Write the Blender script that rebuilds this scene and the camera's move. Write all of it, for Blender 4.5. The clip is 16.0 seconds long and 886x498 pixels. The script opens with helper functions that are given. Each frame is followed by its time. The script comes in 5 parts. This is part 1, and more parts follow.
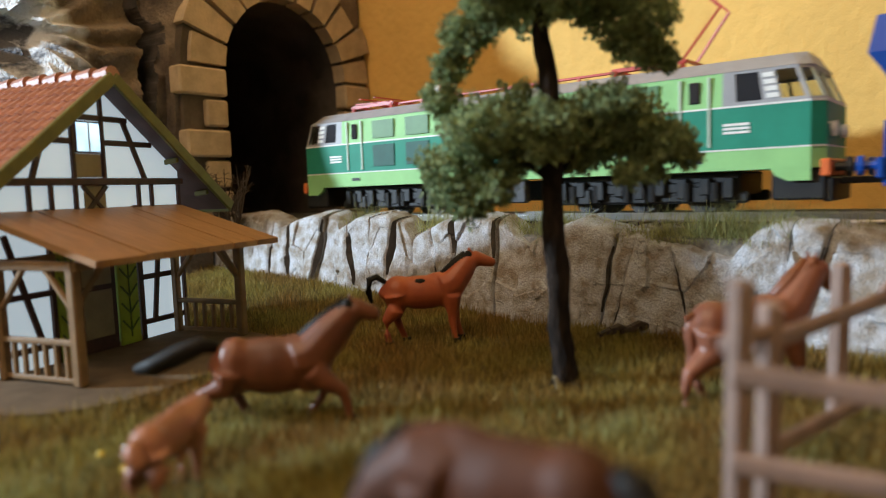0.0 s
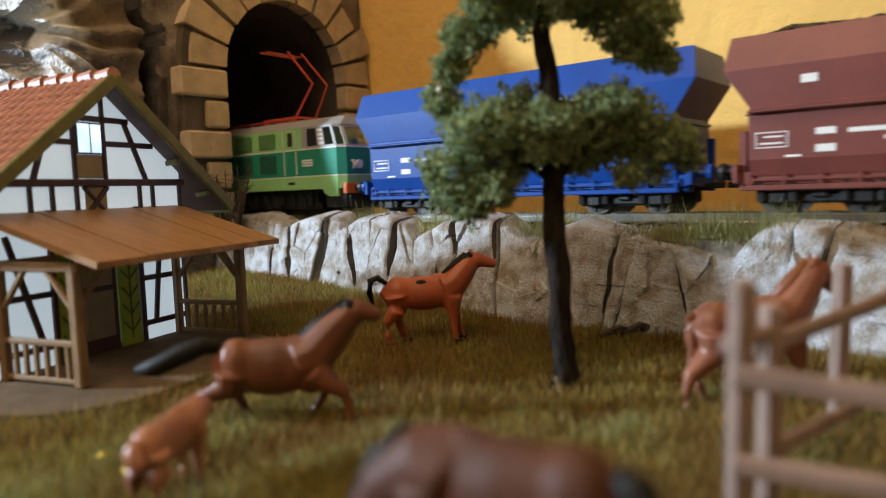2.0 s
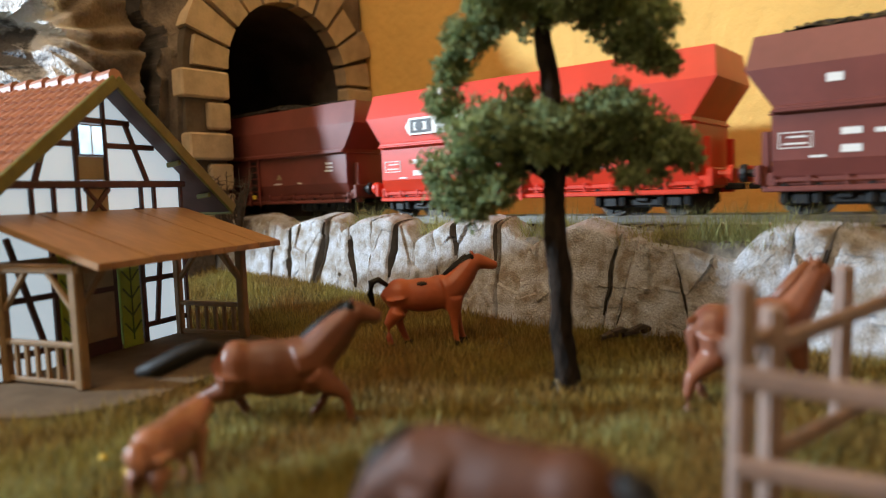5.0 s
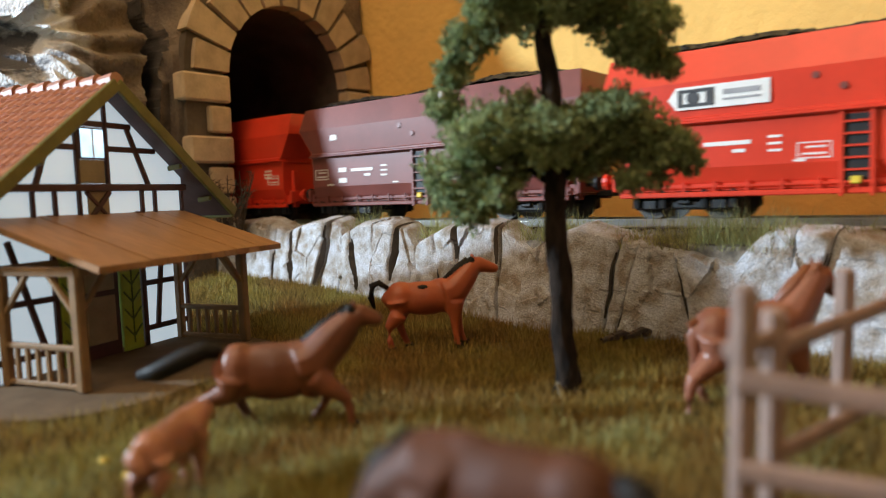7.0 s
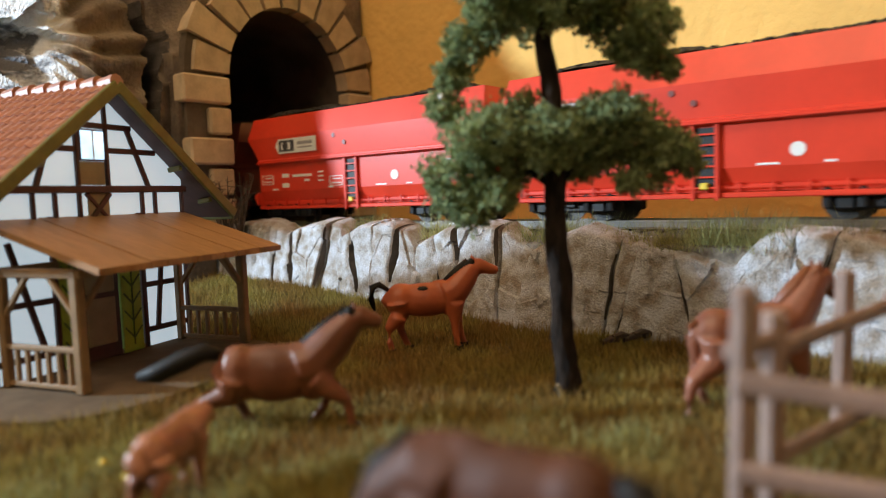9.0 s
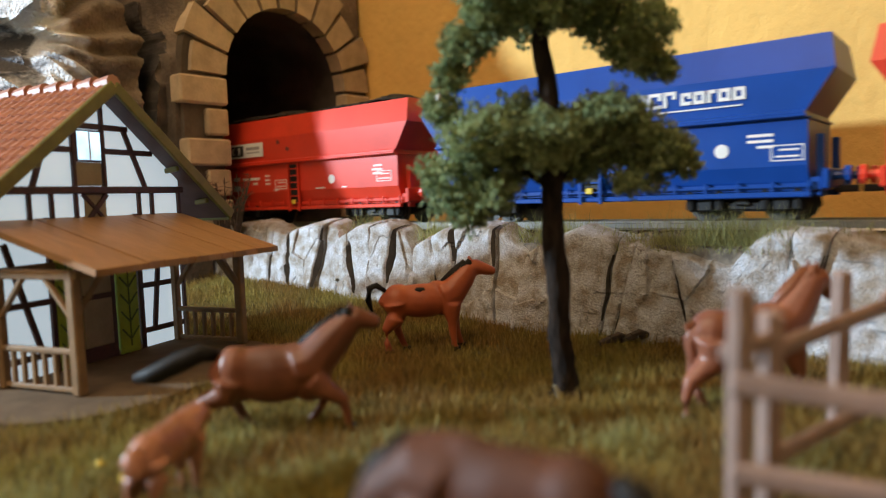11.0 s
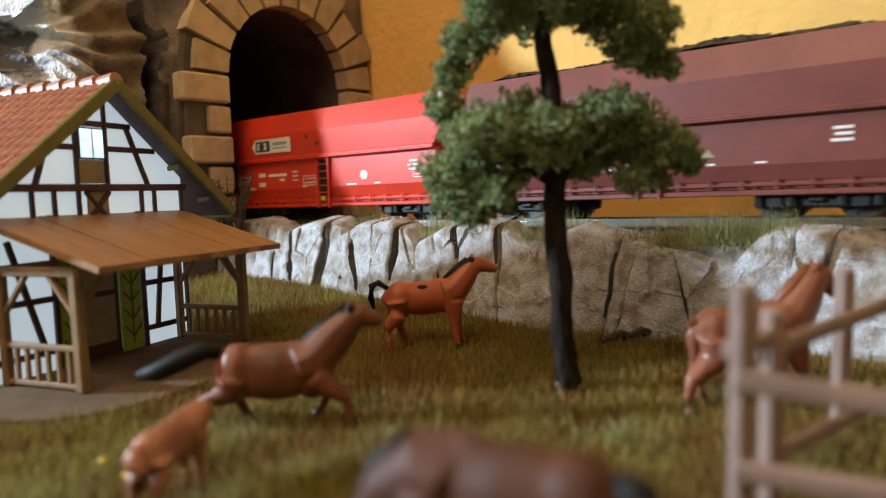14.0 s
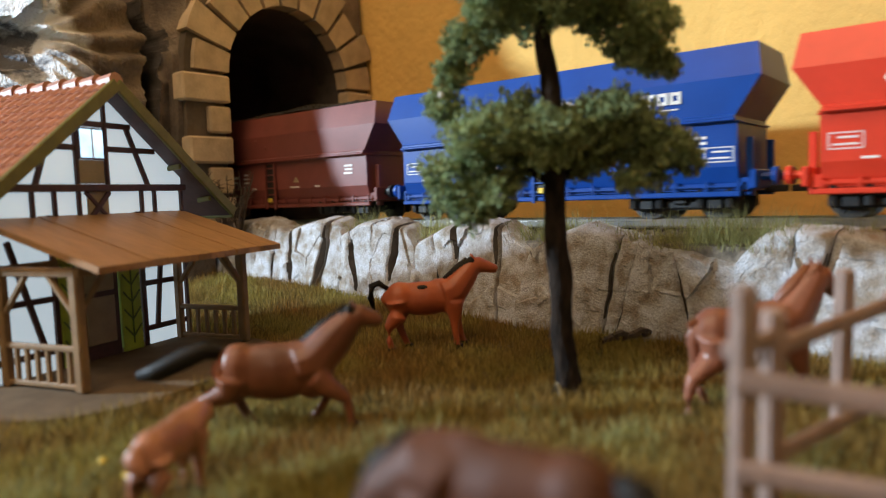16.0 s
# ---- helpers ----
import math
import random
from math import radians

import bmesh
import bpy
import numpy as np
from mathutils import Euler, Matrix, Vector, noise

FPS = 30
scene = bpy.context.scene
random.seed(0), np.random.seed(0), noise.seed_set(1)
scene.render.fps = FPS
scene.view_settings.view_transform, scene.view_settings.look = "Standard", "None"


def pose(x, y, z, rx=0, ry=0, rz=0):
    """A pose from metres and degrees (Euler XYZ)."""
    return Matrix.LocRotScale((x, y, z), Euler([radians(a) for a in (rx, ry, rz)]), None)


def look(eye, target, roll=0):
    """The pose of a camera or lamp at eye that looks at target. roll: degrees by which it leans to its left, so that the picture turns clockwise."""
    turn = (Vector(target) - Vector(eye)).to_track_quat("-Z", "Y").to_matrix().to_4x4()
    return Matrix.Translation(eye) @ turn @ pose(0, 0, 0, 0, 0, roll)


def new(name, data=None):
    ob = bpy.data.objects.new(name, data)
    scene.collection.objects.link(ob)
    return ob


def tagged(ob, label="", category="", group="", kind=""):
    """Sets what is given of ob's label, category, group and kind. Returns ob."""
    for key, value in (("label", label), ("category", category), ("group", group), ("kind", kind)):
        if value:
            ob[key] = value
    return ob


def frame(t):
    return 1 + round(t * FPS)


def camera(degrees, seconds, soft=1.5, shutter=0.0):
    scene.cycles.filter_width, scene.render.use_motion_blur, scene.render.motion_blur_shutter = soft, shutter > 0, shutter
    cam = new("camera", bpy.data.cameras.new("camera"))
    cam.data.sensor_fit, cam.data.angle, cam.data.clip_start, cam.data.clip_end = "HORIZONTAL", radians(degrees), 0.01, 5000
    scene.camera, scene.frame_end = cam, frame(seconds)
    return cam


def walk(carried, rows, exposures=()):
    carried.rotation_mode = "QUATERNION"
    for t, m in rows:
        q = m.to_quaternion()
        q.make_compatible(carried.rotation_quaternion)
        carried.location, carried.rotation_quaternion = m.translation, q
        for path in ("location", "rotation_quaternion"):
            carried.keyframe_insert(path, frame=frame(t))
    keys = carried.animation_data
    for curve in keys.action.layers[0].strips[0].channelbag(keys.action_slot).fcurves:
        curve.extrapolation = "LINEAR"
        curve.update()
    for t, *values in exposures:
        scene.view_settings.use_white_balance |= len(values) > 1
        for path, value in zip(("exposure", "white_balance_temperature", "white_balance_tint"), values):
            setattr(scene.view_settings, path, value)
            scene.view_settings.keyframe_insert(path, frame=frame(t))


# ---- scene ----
# The camera: a phone held almost still at the edge of the meadow, at the height of the rails.
cam = camera(65, 16.0, soft=1.0, shutter=0.4)
cam.data.dof.use_dof = True
cam.data.dof.focus_distance = 0.240
cam.data.dof.aperture_fstop = 12.0
F = 1231.0
EYE = (0.0, 0.0, 0.010)
# seconds, and how far the view drifts sideways and upwards (thousandths of F)
DRIFT = [(0, 0, 0), (0.5, -1, 2.4), (1.0, -3.8, -0.3), (1.5, -2.4, 0), (2.0, 1.6, 2.0), (2.5, 3.0, 3.6), (3.0, 2.0, 5.6),
         (3.5, 2.7, 5.2), (4.0, 2.7, 3.0), (5.2, 3.4, 5.5), (6.5, 4.0, 8.2), (7.0, 4.4, 10.8), (7.5, 3.2, 12.0), (8.0, 3.2, 10.9),
         (8.5, 3.2, 11.8), (9.0, 4.4, 13.7), (10.2, 1.5, 15), (11.5, -1.0, 15.4), (12.0, 0, 18.6), (12.5, 0.3, 15.4),
         (13.0, 1.6, 13.2), (13.5, 3.2, 9.0), (14.0, 3.8, 10.8), (14.5, 3.8, 12.7), (15.0, 3.9, 12.3), (15.5, 3.3, 11.9), (16.0, 3.7, 11.2)]


def aim(dx, dy):
    yaw, pitch = math.atan(dx / F), math.atan((-107.0 + dy) / F)
    return look(EYE, (EYE[0] - math.sin(yaw), EYE[1] + math.cos(yaw), EYE[2] + math.tan(pitch)), -2.0)


walk(cam, [(t, aim(dx, dy)) for t, dx, dy in DRIFT], [(0, 0.12), (1.5, 0.14), (3.0, 0.28), (16.0, 0.28)])

# ---- light ----
world = bpy.data.worlds.new("room_air")
scene.world = world
world.use_nodes = True
world.node_tree.nodes["Background"].inputs[0].default_value = (1.0, 0.80, 0.55, 1)
world.node_tree.nodes["Background"].inputs[1].default_value = 0.05


def area(name, eye, target, size, watts, colour):
    d = bpy.data.lights.new(name, "AREA")
    d.shape, d.size, d.energy, d.color = "DISK", size, watts, colour
    ob = new(name, d)
    ob.matrix_world = look(eye, target)
    return ob


# a cool lamp that stands beyond the house, an added warm fill behind the camera, and a broad unseen ceiling lamp for
# the room's warm light
area("cool_lamp_light", (-0.85, 0.155, 0.262), (0.0, 0.25, 0.0), 0.045, 11.6, (0.66, 0.84, 1.0))
area("shoulder_fill_light", (-0.36, -0.70, 0.50), (0.03, 0.25, 0.0), 0.12, 0.36, (1.0, 0.66, 0.36))
area("ceiling_lamp_light", (-0.28, -0.20, 0.87), (-0.10, 0.10, 0.0), 0.80, 6.2, (1.0, 0.68, 0.40))

# ---- materials ----


def material(name, colour, rough=0.6, metal=0.0, vary=0.15, scale=300.0, bump=0.15, dark=None, fine=None, rand=0.0, island=0.0, emit=0.0,
             coords="Object", spec=0.5, relief=0.0004, trans=0.0, mix=None, stretch=(1, 1, 1)):
    """A painted, moulded or weathered surface: a base colour with stains at one scale and grain at another."""
    m = bpy.data.materials.new(name)
    m.use_nodes = True
    nt = m.node_tree
    b = nt.nodes["Principled BSDF"]
    b.inputs["Roughness"].default_value, b.inputs["Metallic"].default_value = rough, metal
    b.inputs["Specular IOR Level"].default_value = spec
    tc = nt.nodes.new("ShaderNodeTexCoord")
    mp = nt.nodes.new("ShaderNodeMapping")
    mp.inputs["Scale"].default_value = stretch
    nt.links.new(tc.outputs[coords], mp.inputs[0])
    n1, n2 = nt.nodes.new("ShaderNodeTexNoise"), nt.nodes.new("ShaderNodeTexNoise")
    n1.inputs["Scale"].default_value, n1.inputs["Detail"].default_value = scale, 6
    n2.inputs["Scale"].default_value, n2.inputs["Detail"].default_value = fine or scale * 6, 3
    for n in (n1, n2):
        nt.links.new(mp.outputs[0], n.inputs["Vector"])
    c2 = dark or tuple(c * (1 - 2.2 * vary) for c in colour)
    ramp = nt.nodes.new("ShaderNodeValToRGB")
    ramp.color_ramp.elements[0].position, ramp.color_ramp.elements[1].position = 0.36, 0.62
    ramp.color_ramp.elements[0].color, ramp.color_ramp.elements[1].color = (*c2, 1), (*colour, 1)
    if mix:
        e = ramp.color_ramp.elements.new(0.5)
        e.color = (*mix, 1)
    nt.links.new(n1.outputs["Fac"], ramp.inputs[0])
    hsv = nt.nodes.new("ShaderNodeHueSaturation")
    nt.links.new(ramp.outputs[0], hsv.inputs["Color"])
    val = nt.nodes.new("ShaderNodeMapRange")
    val.inputs["To Min"].default_value, val.inputs["To Max"].default_value = 1 - vary, 1 + vary
    nt.links.new(n2.outputs["Fac"], val.inputs["Value"])
    last = val.outputs[0]
    if rand or island:
        src = nt.nodes.new("ShaderNodeObjectInfo").outputs["Random"] if rand else nt.nodes.new("ShaderNodeNewGeometry").outputs["Random Per Island"]
        amount = rand or island
        r2 = nt.nodes.new("ShaderNodeMapRange")
        r2.inputs["To Min"].default_value, r2.inputs["To Max"].default_value = 1 - amount, 1 + amount
        nt.links.new(src, r2.inputs["Value"])
        mul = nt.nodes.new("ShaderNodeMath")
        mul.operation = "MULTIPLY"
        nt.links.new(last, mul.inputs[0])
        nt.links.new(r2.outputs[0], mul.inputs[1])
        last = mul.outputs[0]
    nt.links.new(last, hsv.inputs["Value"])
    nt.links.new(hsv.outputs[0], b.inputs["Base Color"])
    if bump:
        bp = nt.nodes.new("ShaderNodeBump")
        bp.inputs["Strength"].default_value, bp.inputs["Distance"].default_value = bump, relief
        nt.links.new(n2.outputs["Fac"], bp.inputs["Height"])
        nt.links.new(bp.outputs[0], b.inputs["Normal"])
    if emit:
        nt.links.new(hsv.outputs[0], b.inputs["Emission Color"])
        b.inputs["Emission Strength"].default_value = emit
    if trans:
        b.inputs["Transmission Weight"].default_value = trans
    return m


ORANGE = material("orange_wall_paint", (0.86, 0.53, 0.15), 0.85, vary=0.06, scale=18, fine=170, bump=0.6, relief=0.0015)
CREAM = material("ceiling_paint", (0.75, 0.68, 0.55), 0.9, vary=0.05, scale=6)
BOARD = material("table_board", (0.30, 0.19, 0.10), 0.7, scale=20, vary=0.15)
SOIL = material("meadow_soil", (0.13, 0.12, 0.035), 0.95, scale=60, vary=0.2, dark=(0.08, 0.055, 0.02))
GRASS = material("static_grass", (0.31, 0.255, 0.070), 0.75, scale=38, vary=0.15, island=0.6, dark=(0.27, 0.16, 0.046), bump=0, spec=0.25)
TUFT = material("pale_tuft_grass", (0.42, 0.42, 0.17), 0.75, scale=60, vary=0.15, island=0.4, bump=0, spec=0.25)
ROCK = material("cast_plaster_rock", (0.55, 0.565, 0.61), 0.65, scale=190, vary=0.60, fine=1900, bump=1.0, dark=(0.29, 0.24, 0.19), mix=(0.45, 0.44, 0.44), relief=0.0007)
# one dark colour, for the wall's cracks and the mountain's cleft
CLEFT = material("dark_cleft", (0.10, 0.085, 0.072), 0.9, scale=120, vary=0.25, fine=1100, bump=0.8)
CLIFF = material("brown_mountain_rock", (0.24, 0.18, 0.125), 0.8, scale=45, vary=0.28, fine=700, bump=1.0, relief=0.0010, dark=(0.085, 0.062, 0.045))
STONE = material("portal_stone", (0.56, 0.43, 0.28), 0.85, scale=120, vary=0.10, fine=900, bump=0.5, rand=0.12)
MORTAR = material("portal_mortar", (0.13, 0.10, 0.07), 0.95, scale=120, vary=0.15)
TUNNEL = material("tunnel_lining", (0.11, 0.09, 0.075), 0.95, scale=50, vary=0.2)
BALLAST = material("ballast", (0.30, 0.26, 0.21), 0.9, scale=500, vary=0.25, island=0.3)
SLEEPER = material("sleeper_brown", (0.09, 0.06, 0.045), 0.8, scale=300, vary=0.15, rand=0.15)
STEEL = material("rail_steel", (0.50, 0.48, 0.45), 0.28, metal=1.0, scale=200, vary=0.08, bump=0.05)
TREAD = material("worn_wheel_steel", (0.10, 0.095, 0.09), 0.45, metal=0.8, scale=200, vary=0.1, bump=0.05)
BLACK = material("black_plastic", (0.010, 0.010, 0.011), 0.55, scale=300, vary=0.15, bump=0.1)
DARK = material("dark_grey_plastic", (0.05, 0.05, 0.055), 0.5, scale=300, vary=0.15, bump=0.1)
GREYROOF = material("grey_roof_paint", (0.34, 0.34, 0.36), 0.5, scale=150, vary=0.06)
LIME = material("light_green_paint", (0.30, 0.60, 0.24), 0.55, spec=0.3, scale=120, vary=0.04, bump=0.05)
PALEGREEN = material("pale_grey_green", (0.58, 0.66, 0.56), 0.45, scale=200, vary=0.04)
OLIVE = material("grille_green", (0.10, 0.23, 0.085), 0.5, scale=200, vary=0.08)
TEAL = material("dark_green_paint", (0.025, 0.26, 0.175), 0.55, spec=0.25, scale=120, vary=0.05, bump=0.05)
DEEPTEAL = material("grille_dark_green", (0.010, 0.095, 0.070), 0.6, scale=200, vary=0.08)
WHITE = material("white_print", (0.80, 0.80, 0.78), 0.5, scale=200, vary=0.03, bump=0.02)
REDPAINT = material("roof_equipment_red", (0.55, 0.07, 0.05), 0.4, scale=200, vary=0.08)
BUFFER_ORANGE = material("orange_buffer_beam", (0.75, 0.16, 0.04), 0.45, scale=200, vary=0.06)
YELLOW = material("yellow_lever", (0.80, 0.60, 0.06), 0.45, scale=200, vary=0.05)
BLUE = material("blue_wagon_paint", (0.008, 0.062, 0.32), 0.36, scale=90, vary=0.05, bump=0.05, spec=0.3)
RED = material("red_wagon_paint", (0.72, 0.052, 0.024), 0.33, scale=90, vary=0.05, bump=0.05)
BROWN = material("brown_wagon_paint", (0.20, 0.055, 0.045), 0.42, scale=90, vary=0.07, bump=0.05)
COAL = material("coal_load", (0.022, 0.018, 0.016), 0.6, scale=600, vary=0.3, island=0.3, bump=0.4)
GLASS_DARK = material("window_dark", (0.03, 0.03, 0.035), 0.08, scale=100, vary=0.05, bump=0)
# emission in the panels stands in for a lamp inside the house
PLASTER = material("emissive_plaster", (0.66, 0.80, 0.90), 0.6, scale=60, vary=0.03, bump=0.05, emit=0.50)
TIMBER = material("dark_timber", (0.075, 0.030, 0.024), 0.5, scale=400, vary=0.15)
OCHRE = material("ochre_panel", (0.34, 0.28, 0.17), 0.6, scale=200, vary=0.08)
TILE = material("roof_tile", (0.46, 0.205, 0.14), 0.45, scale=250, vary=0.10, rand=0.10)
VERGE = material("olive_verge_board", (0.17, 0.16, 0.035), 0.5, scale=250, vary=0.10)
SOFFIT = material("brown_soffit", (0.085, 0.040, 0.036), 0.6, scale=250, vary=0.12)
PORCHROOF = material("tan_porch_board", (0.38, 0.20, 0.085), 0.5, scale=160, vary=0.10, rand=0.07, stretch=(1, 6, 1))
PORCHWOOD = material("tan_porch_timber", (0.27, 0.165, 0.075), 0.55, scale=300, vary=0.10)
SLAB = material("grey_brown_slab", (0.145, 0.104, 0.066), 0.95, scale=120, vary=0.12, spec=0.12)
SHUTTER = material("green_shutter", (0.40, 0.56, 0.05), 0.5, scale=250, vary=0.08)
SHUTTER_DARK = material("shutter_leaf_line", (0.09, 0.17, 0.02), 0.5, scale=250, vary=0.1)
# the pane's brightness is emission too, nothing shines behind it
PANE = material("emissive_pane", (0.55, 0.80, 1.0), 0.2, scale=200, vary=0.15, bump=0, emit=1.5)
CHESTNUT = material("chestnut_plastic", (0.225, 0.075, 0.034), 0.46, scale=90, vary=0.10, bump=0.08, dark=(0.125, 0.040, 0.019))
BAY = material("orange_bay_plastic", (0.42, 0.10, 0.035), 0.45, scale=110, vary=0.08, bump=0.08, dark=(0.30, 0.065, 0.025))
DARKBAY = material("dark_bay_plastic", (0.105, 0.036, 0.018), 0.6, scale=60, vary=0.10, bump=0.08, dark=(0.055, 0.021, 0.013), spec=0.35)
FOAL = material("pale_foal_plastic", (0.44, 0.20, 0.125), 0.36, scale=110, vary=0.08, bump=0.08, dark=(0.30, 0.12, 0.07))
PALEBAY = material("pale_brown_plastic", (0.29, 0.110, 0.065), 0.36, scale=110, vary=0.08, bump=0.08, dark=(0.19, 0.068, 0.04))
HAIR = material("black_mane", (0.012, 0.010, 0.009), 0.6, scale=300, vary=0.2, spec=0.25)
FENCE = material("grey_brown_fence", (0.33, 0.225, 0.185), 0.6, scale=150, vary=0.12, bump=0.3)
BARK = material("tree_bark", (0.032, 0.023, 0.018), 0.9, scale=420, vary=0.35, fine=1600, bump=1.0, stretch=(1, 1, 0.35), spec=0.15, dark=(0.008, 0.006, 0.005), relief=0.0008)
LEAF = material("flock_foliage", (0.33, 0.40, 0.20), 0.8, scale=70, vary=0.15, island=0.35, dark=(0.23, 0.29, 0.145), bump=0, spec=0.3)
TWIG = material("dry_twig", (0.10, 0.07, 0.05), 0.8, scale=400, vary=0.2)



def let_light_through(m, share):
    """Thin flock and blades pass on part of the light that falls on them."""
    nt = m.node_tree
    b = nt.nodes["Principled BSDF"]
    tr, mx = nt.nodes.new("ShaderNodeBsdfTranslucent"), nt.nodes.new("ShaderNodeMixShader")
    nt.links.new(b.inputs["Base Color"].links[0].from_socket, tr.inputs["Color"])
    mx.inputs[0].default_value = share
    nt.links.new(b.outputs[0], mx.inputs[1])
    nt.links.new(tr.outputs[0], mx.inputs[2])
    nt.links.new(mx.outputs[0], nt.nodes["Material Output"].inputs["Surface"])


def clear_glass():
    """A thin pane: what lies behind it, and a little gloss."""
    m = bpy.data.materials.new("clear_pane")
    m.use_nodes = True
    nt = m.node_tree
    see, shine, mx = nt.nodes.new("ShaderNodeBsdfTransparent"), nt.nodes.new("ShaderNodeBsdfGlossy"), nt.nodes.new("ShaderNodeMixShader")
    see.inputs[0].default_value = (0.93, 0.95, 0.94, 1)
    shine.inputs["Roughness"].default_value = 0.05
    mx.inputs[0].default_value = 0.06
    nt.links.new(see.outputs[0], mx.inputs[1])
    nt.links.new(shine.outputs[0], mx.inputs[2])
    nt.links.new(mx.outputs[0], nt.nodes["Material Output"].inputs["Surface"])
    return m


GLASS = clear_glass()
let_light_through(LEAF, 0.45)
let_light_through(GRASS, 0.3)
let_light_through(TUFT, 0.3)

# ---- mesh helpers ----


def link(name, bm, mat, parent=None, smooth=False):
    me = bpy.data.meshes.new(name)
    bmesh.ops.recalc_face_normals(bm, faces=bm.faces)
    for f in bm.faces:
        f.smooth = smooth
    bm.to_mesh(me)
    bm.free()
    for m in (mat if isinstance(mat, (list, tuple)) else [mat]):
        me.materials.append(m)
    ob = new(name, me)
    ob.parent = parent
    return ob


def part(name, bm, mat, parent, label="", smooth=False):
    return tagged(link(name, bm, mat, parent, smooth), label)


def thing(name, m, label, category, group="", kind=""):
    ob = new(name)
    ob.empty_display_size = 0.01
    ob.matrix_world = m
    return tagged(ob, label, category, group, kind)


def box(bm, lo, hi, bevel=0.0, m=None, index=0):
    c = [(a + b) / 2 for a, b in zip(lo, hi)]
    s = [abs(b - a) for a, b in zip(lo, hi)]
    r = bmesh.ops.create_cube(bm, size=1.0, matrix=(m or Matrix()) @ Matrix.Translation(c) @ Matrix.Diagonal((*s, 1)))
    if index:
        for f in {f for v in r["verts"] for f in v.link_faces}:
            f.material_index = index
    if bevel:
        edges = list({e for v in r["verts"] for e in v.link_edges})
        bmesh.ops.bevel(bm, geom=edges, offset=bevel, segments=1, affect="EDGES", profile=0.5)
    return bm


def a_box(lo, hi, bevel=0.0, m=None):
    return box(bmesh.new(), lo, hi, bevel, m)


def beam(bm, a, b, w, h, bevel=0.0):
    """A straight bar from a to b, w wide and h high."""
    a, b = Vector(a), Vector(b)
    q = (b - a).to_track_quat("X", "Z").to_matrix().to_4x4()
    return box(bm, (0, -w / 2, -h / 2), ((b - a).length, w / 2, h / 2), bevel, Matrix.Translation(a) @ q)


def tube(bm, pts, radii, sides=8, upright=False):
    """A tapered tube with rounded run through pts."""
    pts = [Vector(p) for p in pts]
    rings = []
    for i, p in enumerate(pts):
        d = (pts[min(i + 1, len(pts) - 1)] - pts[max(i - 1, 0)]).normalized()
        q = Euler((0, 0, 0)).to_quaternion() if upright else d.to_track_quat("Z", "X")
        rings.append([bm.verts.new(p + q @ Vector((math.cos(a) * radii[i], math.sin(a) * radii[i], 0)))
                      for a in (2 * math.pi * k / sides for k in range(sides))])
    for r0, r1 in zip(rings, rings[1:]):
        for k in range(sides):
            bm.faces.new((r0[k], r0[(k + 1) % sides], r1[(k + 1) % sides], r1[k]))
    bm.faces.new(rings[0][::-1])
    bm.faces.new(rings[-1])
    return bm


def ball(bm, c, r, m=None, u=12, v=8):
    r = r if isinstance(r, (tuple, list)) else (r, r, r)
    bmesh.ops.create_uvsphere(bm, u_segments=u, v_segments=v, radius=1.0,
                              matrix=Matrix.Translation(c) @ (m or Matrix()) @ Matrix.Diagonal((*r, 1)))
    return bm


def prism(bm, outline, lo, hi, axis="y"):
    """A flat outline of (a, b) pushed from lo to hi along an axis; for y the outline is in x, z; for x in y, z; for z in x, y."""
    def at(a, b, c):
        return {"y": (a, c, b), "x": (c, a, b), "z": (a, b, c)}[axis]
    v0 = [bm.verts.new(at(a, b, lo)) for a, b in outline]
    v1 = [bm.verts.new(at(a, b, hi)) for a, b in outline]
    n = len(outline)
    bm.faces.new(v0)
    bm.faces.new(v1[::-1])
    for i in range(n):
        bm.faces.new((v0[i], v0[(i + 1) % n], v1[(i + 1) % n], v1[i]))
    return bm


def raw_mesh(name, verts, faces, mat, smooth=False):
    me = bpy.data.meshes.new(name)
    me.from_pydata(verts, [], faces)
    me.materials.append(mat)
    if smooth:
        me.shade_smooth()
    return new(name, me)


# The line of the railway: x along it towards the tunnel, y towards the camera, z up from the rail head.
LINE = pose(0.3406, 0.0133, 0, 0, 0, 141.26)
LINE_INV = LINE.inverted()
GROUND = -0.034


# ---- the room ----


def room_part(name, lo, hi, mat, label, m=None):
    ob = link(name, a_box(lo, hi), mat)
    ob.matrix_world = m or Matrix()
    return tagged(ob, label, name.split("_")[0], kind="structure")


WALL_Y = -0.070
room_part("wall_north", (-2.2, WALL_Y - 0.06, -0.075), (2.4, WALL_Y, 0.90), ORANGE, "rough orange painted plaster room wall behind the railway", LINE)
room_part("wall_south", (-2.2, 1.20, -0.075), (2.4, 1.26, 0.90), CREAM, "plain cream room wall", LINE)
room_part("wall_east", (-2.26, WALL_Y - 0.06, -0.075), (-2.2, 1.26, 0.90), CREAM, "plain cream room wall", LINE)
room_part("wall_west", (2.4, WALL_Y - 0.06, -0.075), (2.46, 1.26, 0.90), CREAM, "plain cream room wall", LINE)
room_part("ceiling", (-2.26, WALL_Y - 0.06, 0.90), (2.46, 1.26, 0.94), CREAM, "plain cream room ceiling", LINE)
room_part("floor", (-2.26, WALL_Y - 0.06, -0.095), (2.46, 1.26, -0.075), BOARD, "brown wooden layout board on which the meadow lies", LINE)

# ---- ground ----


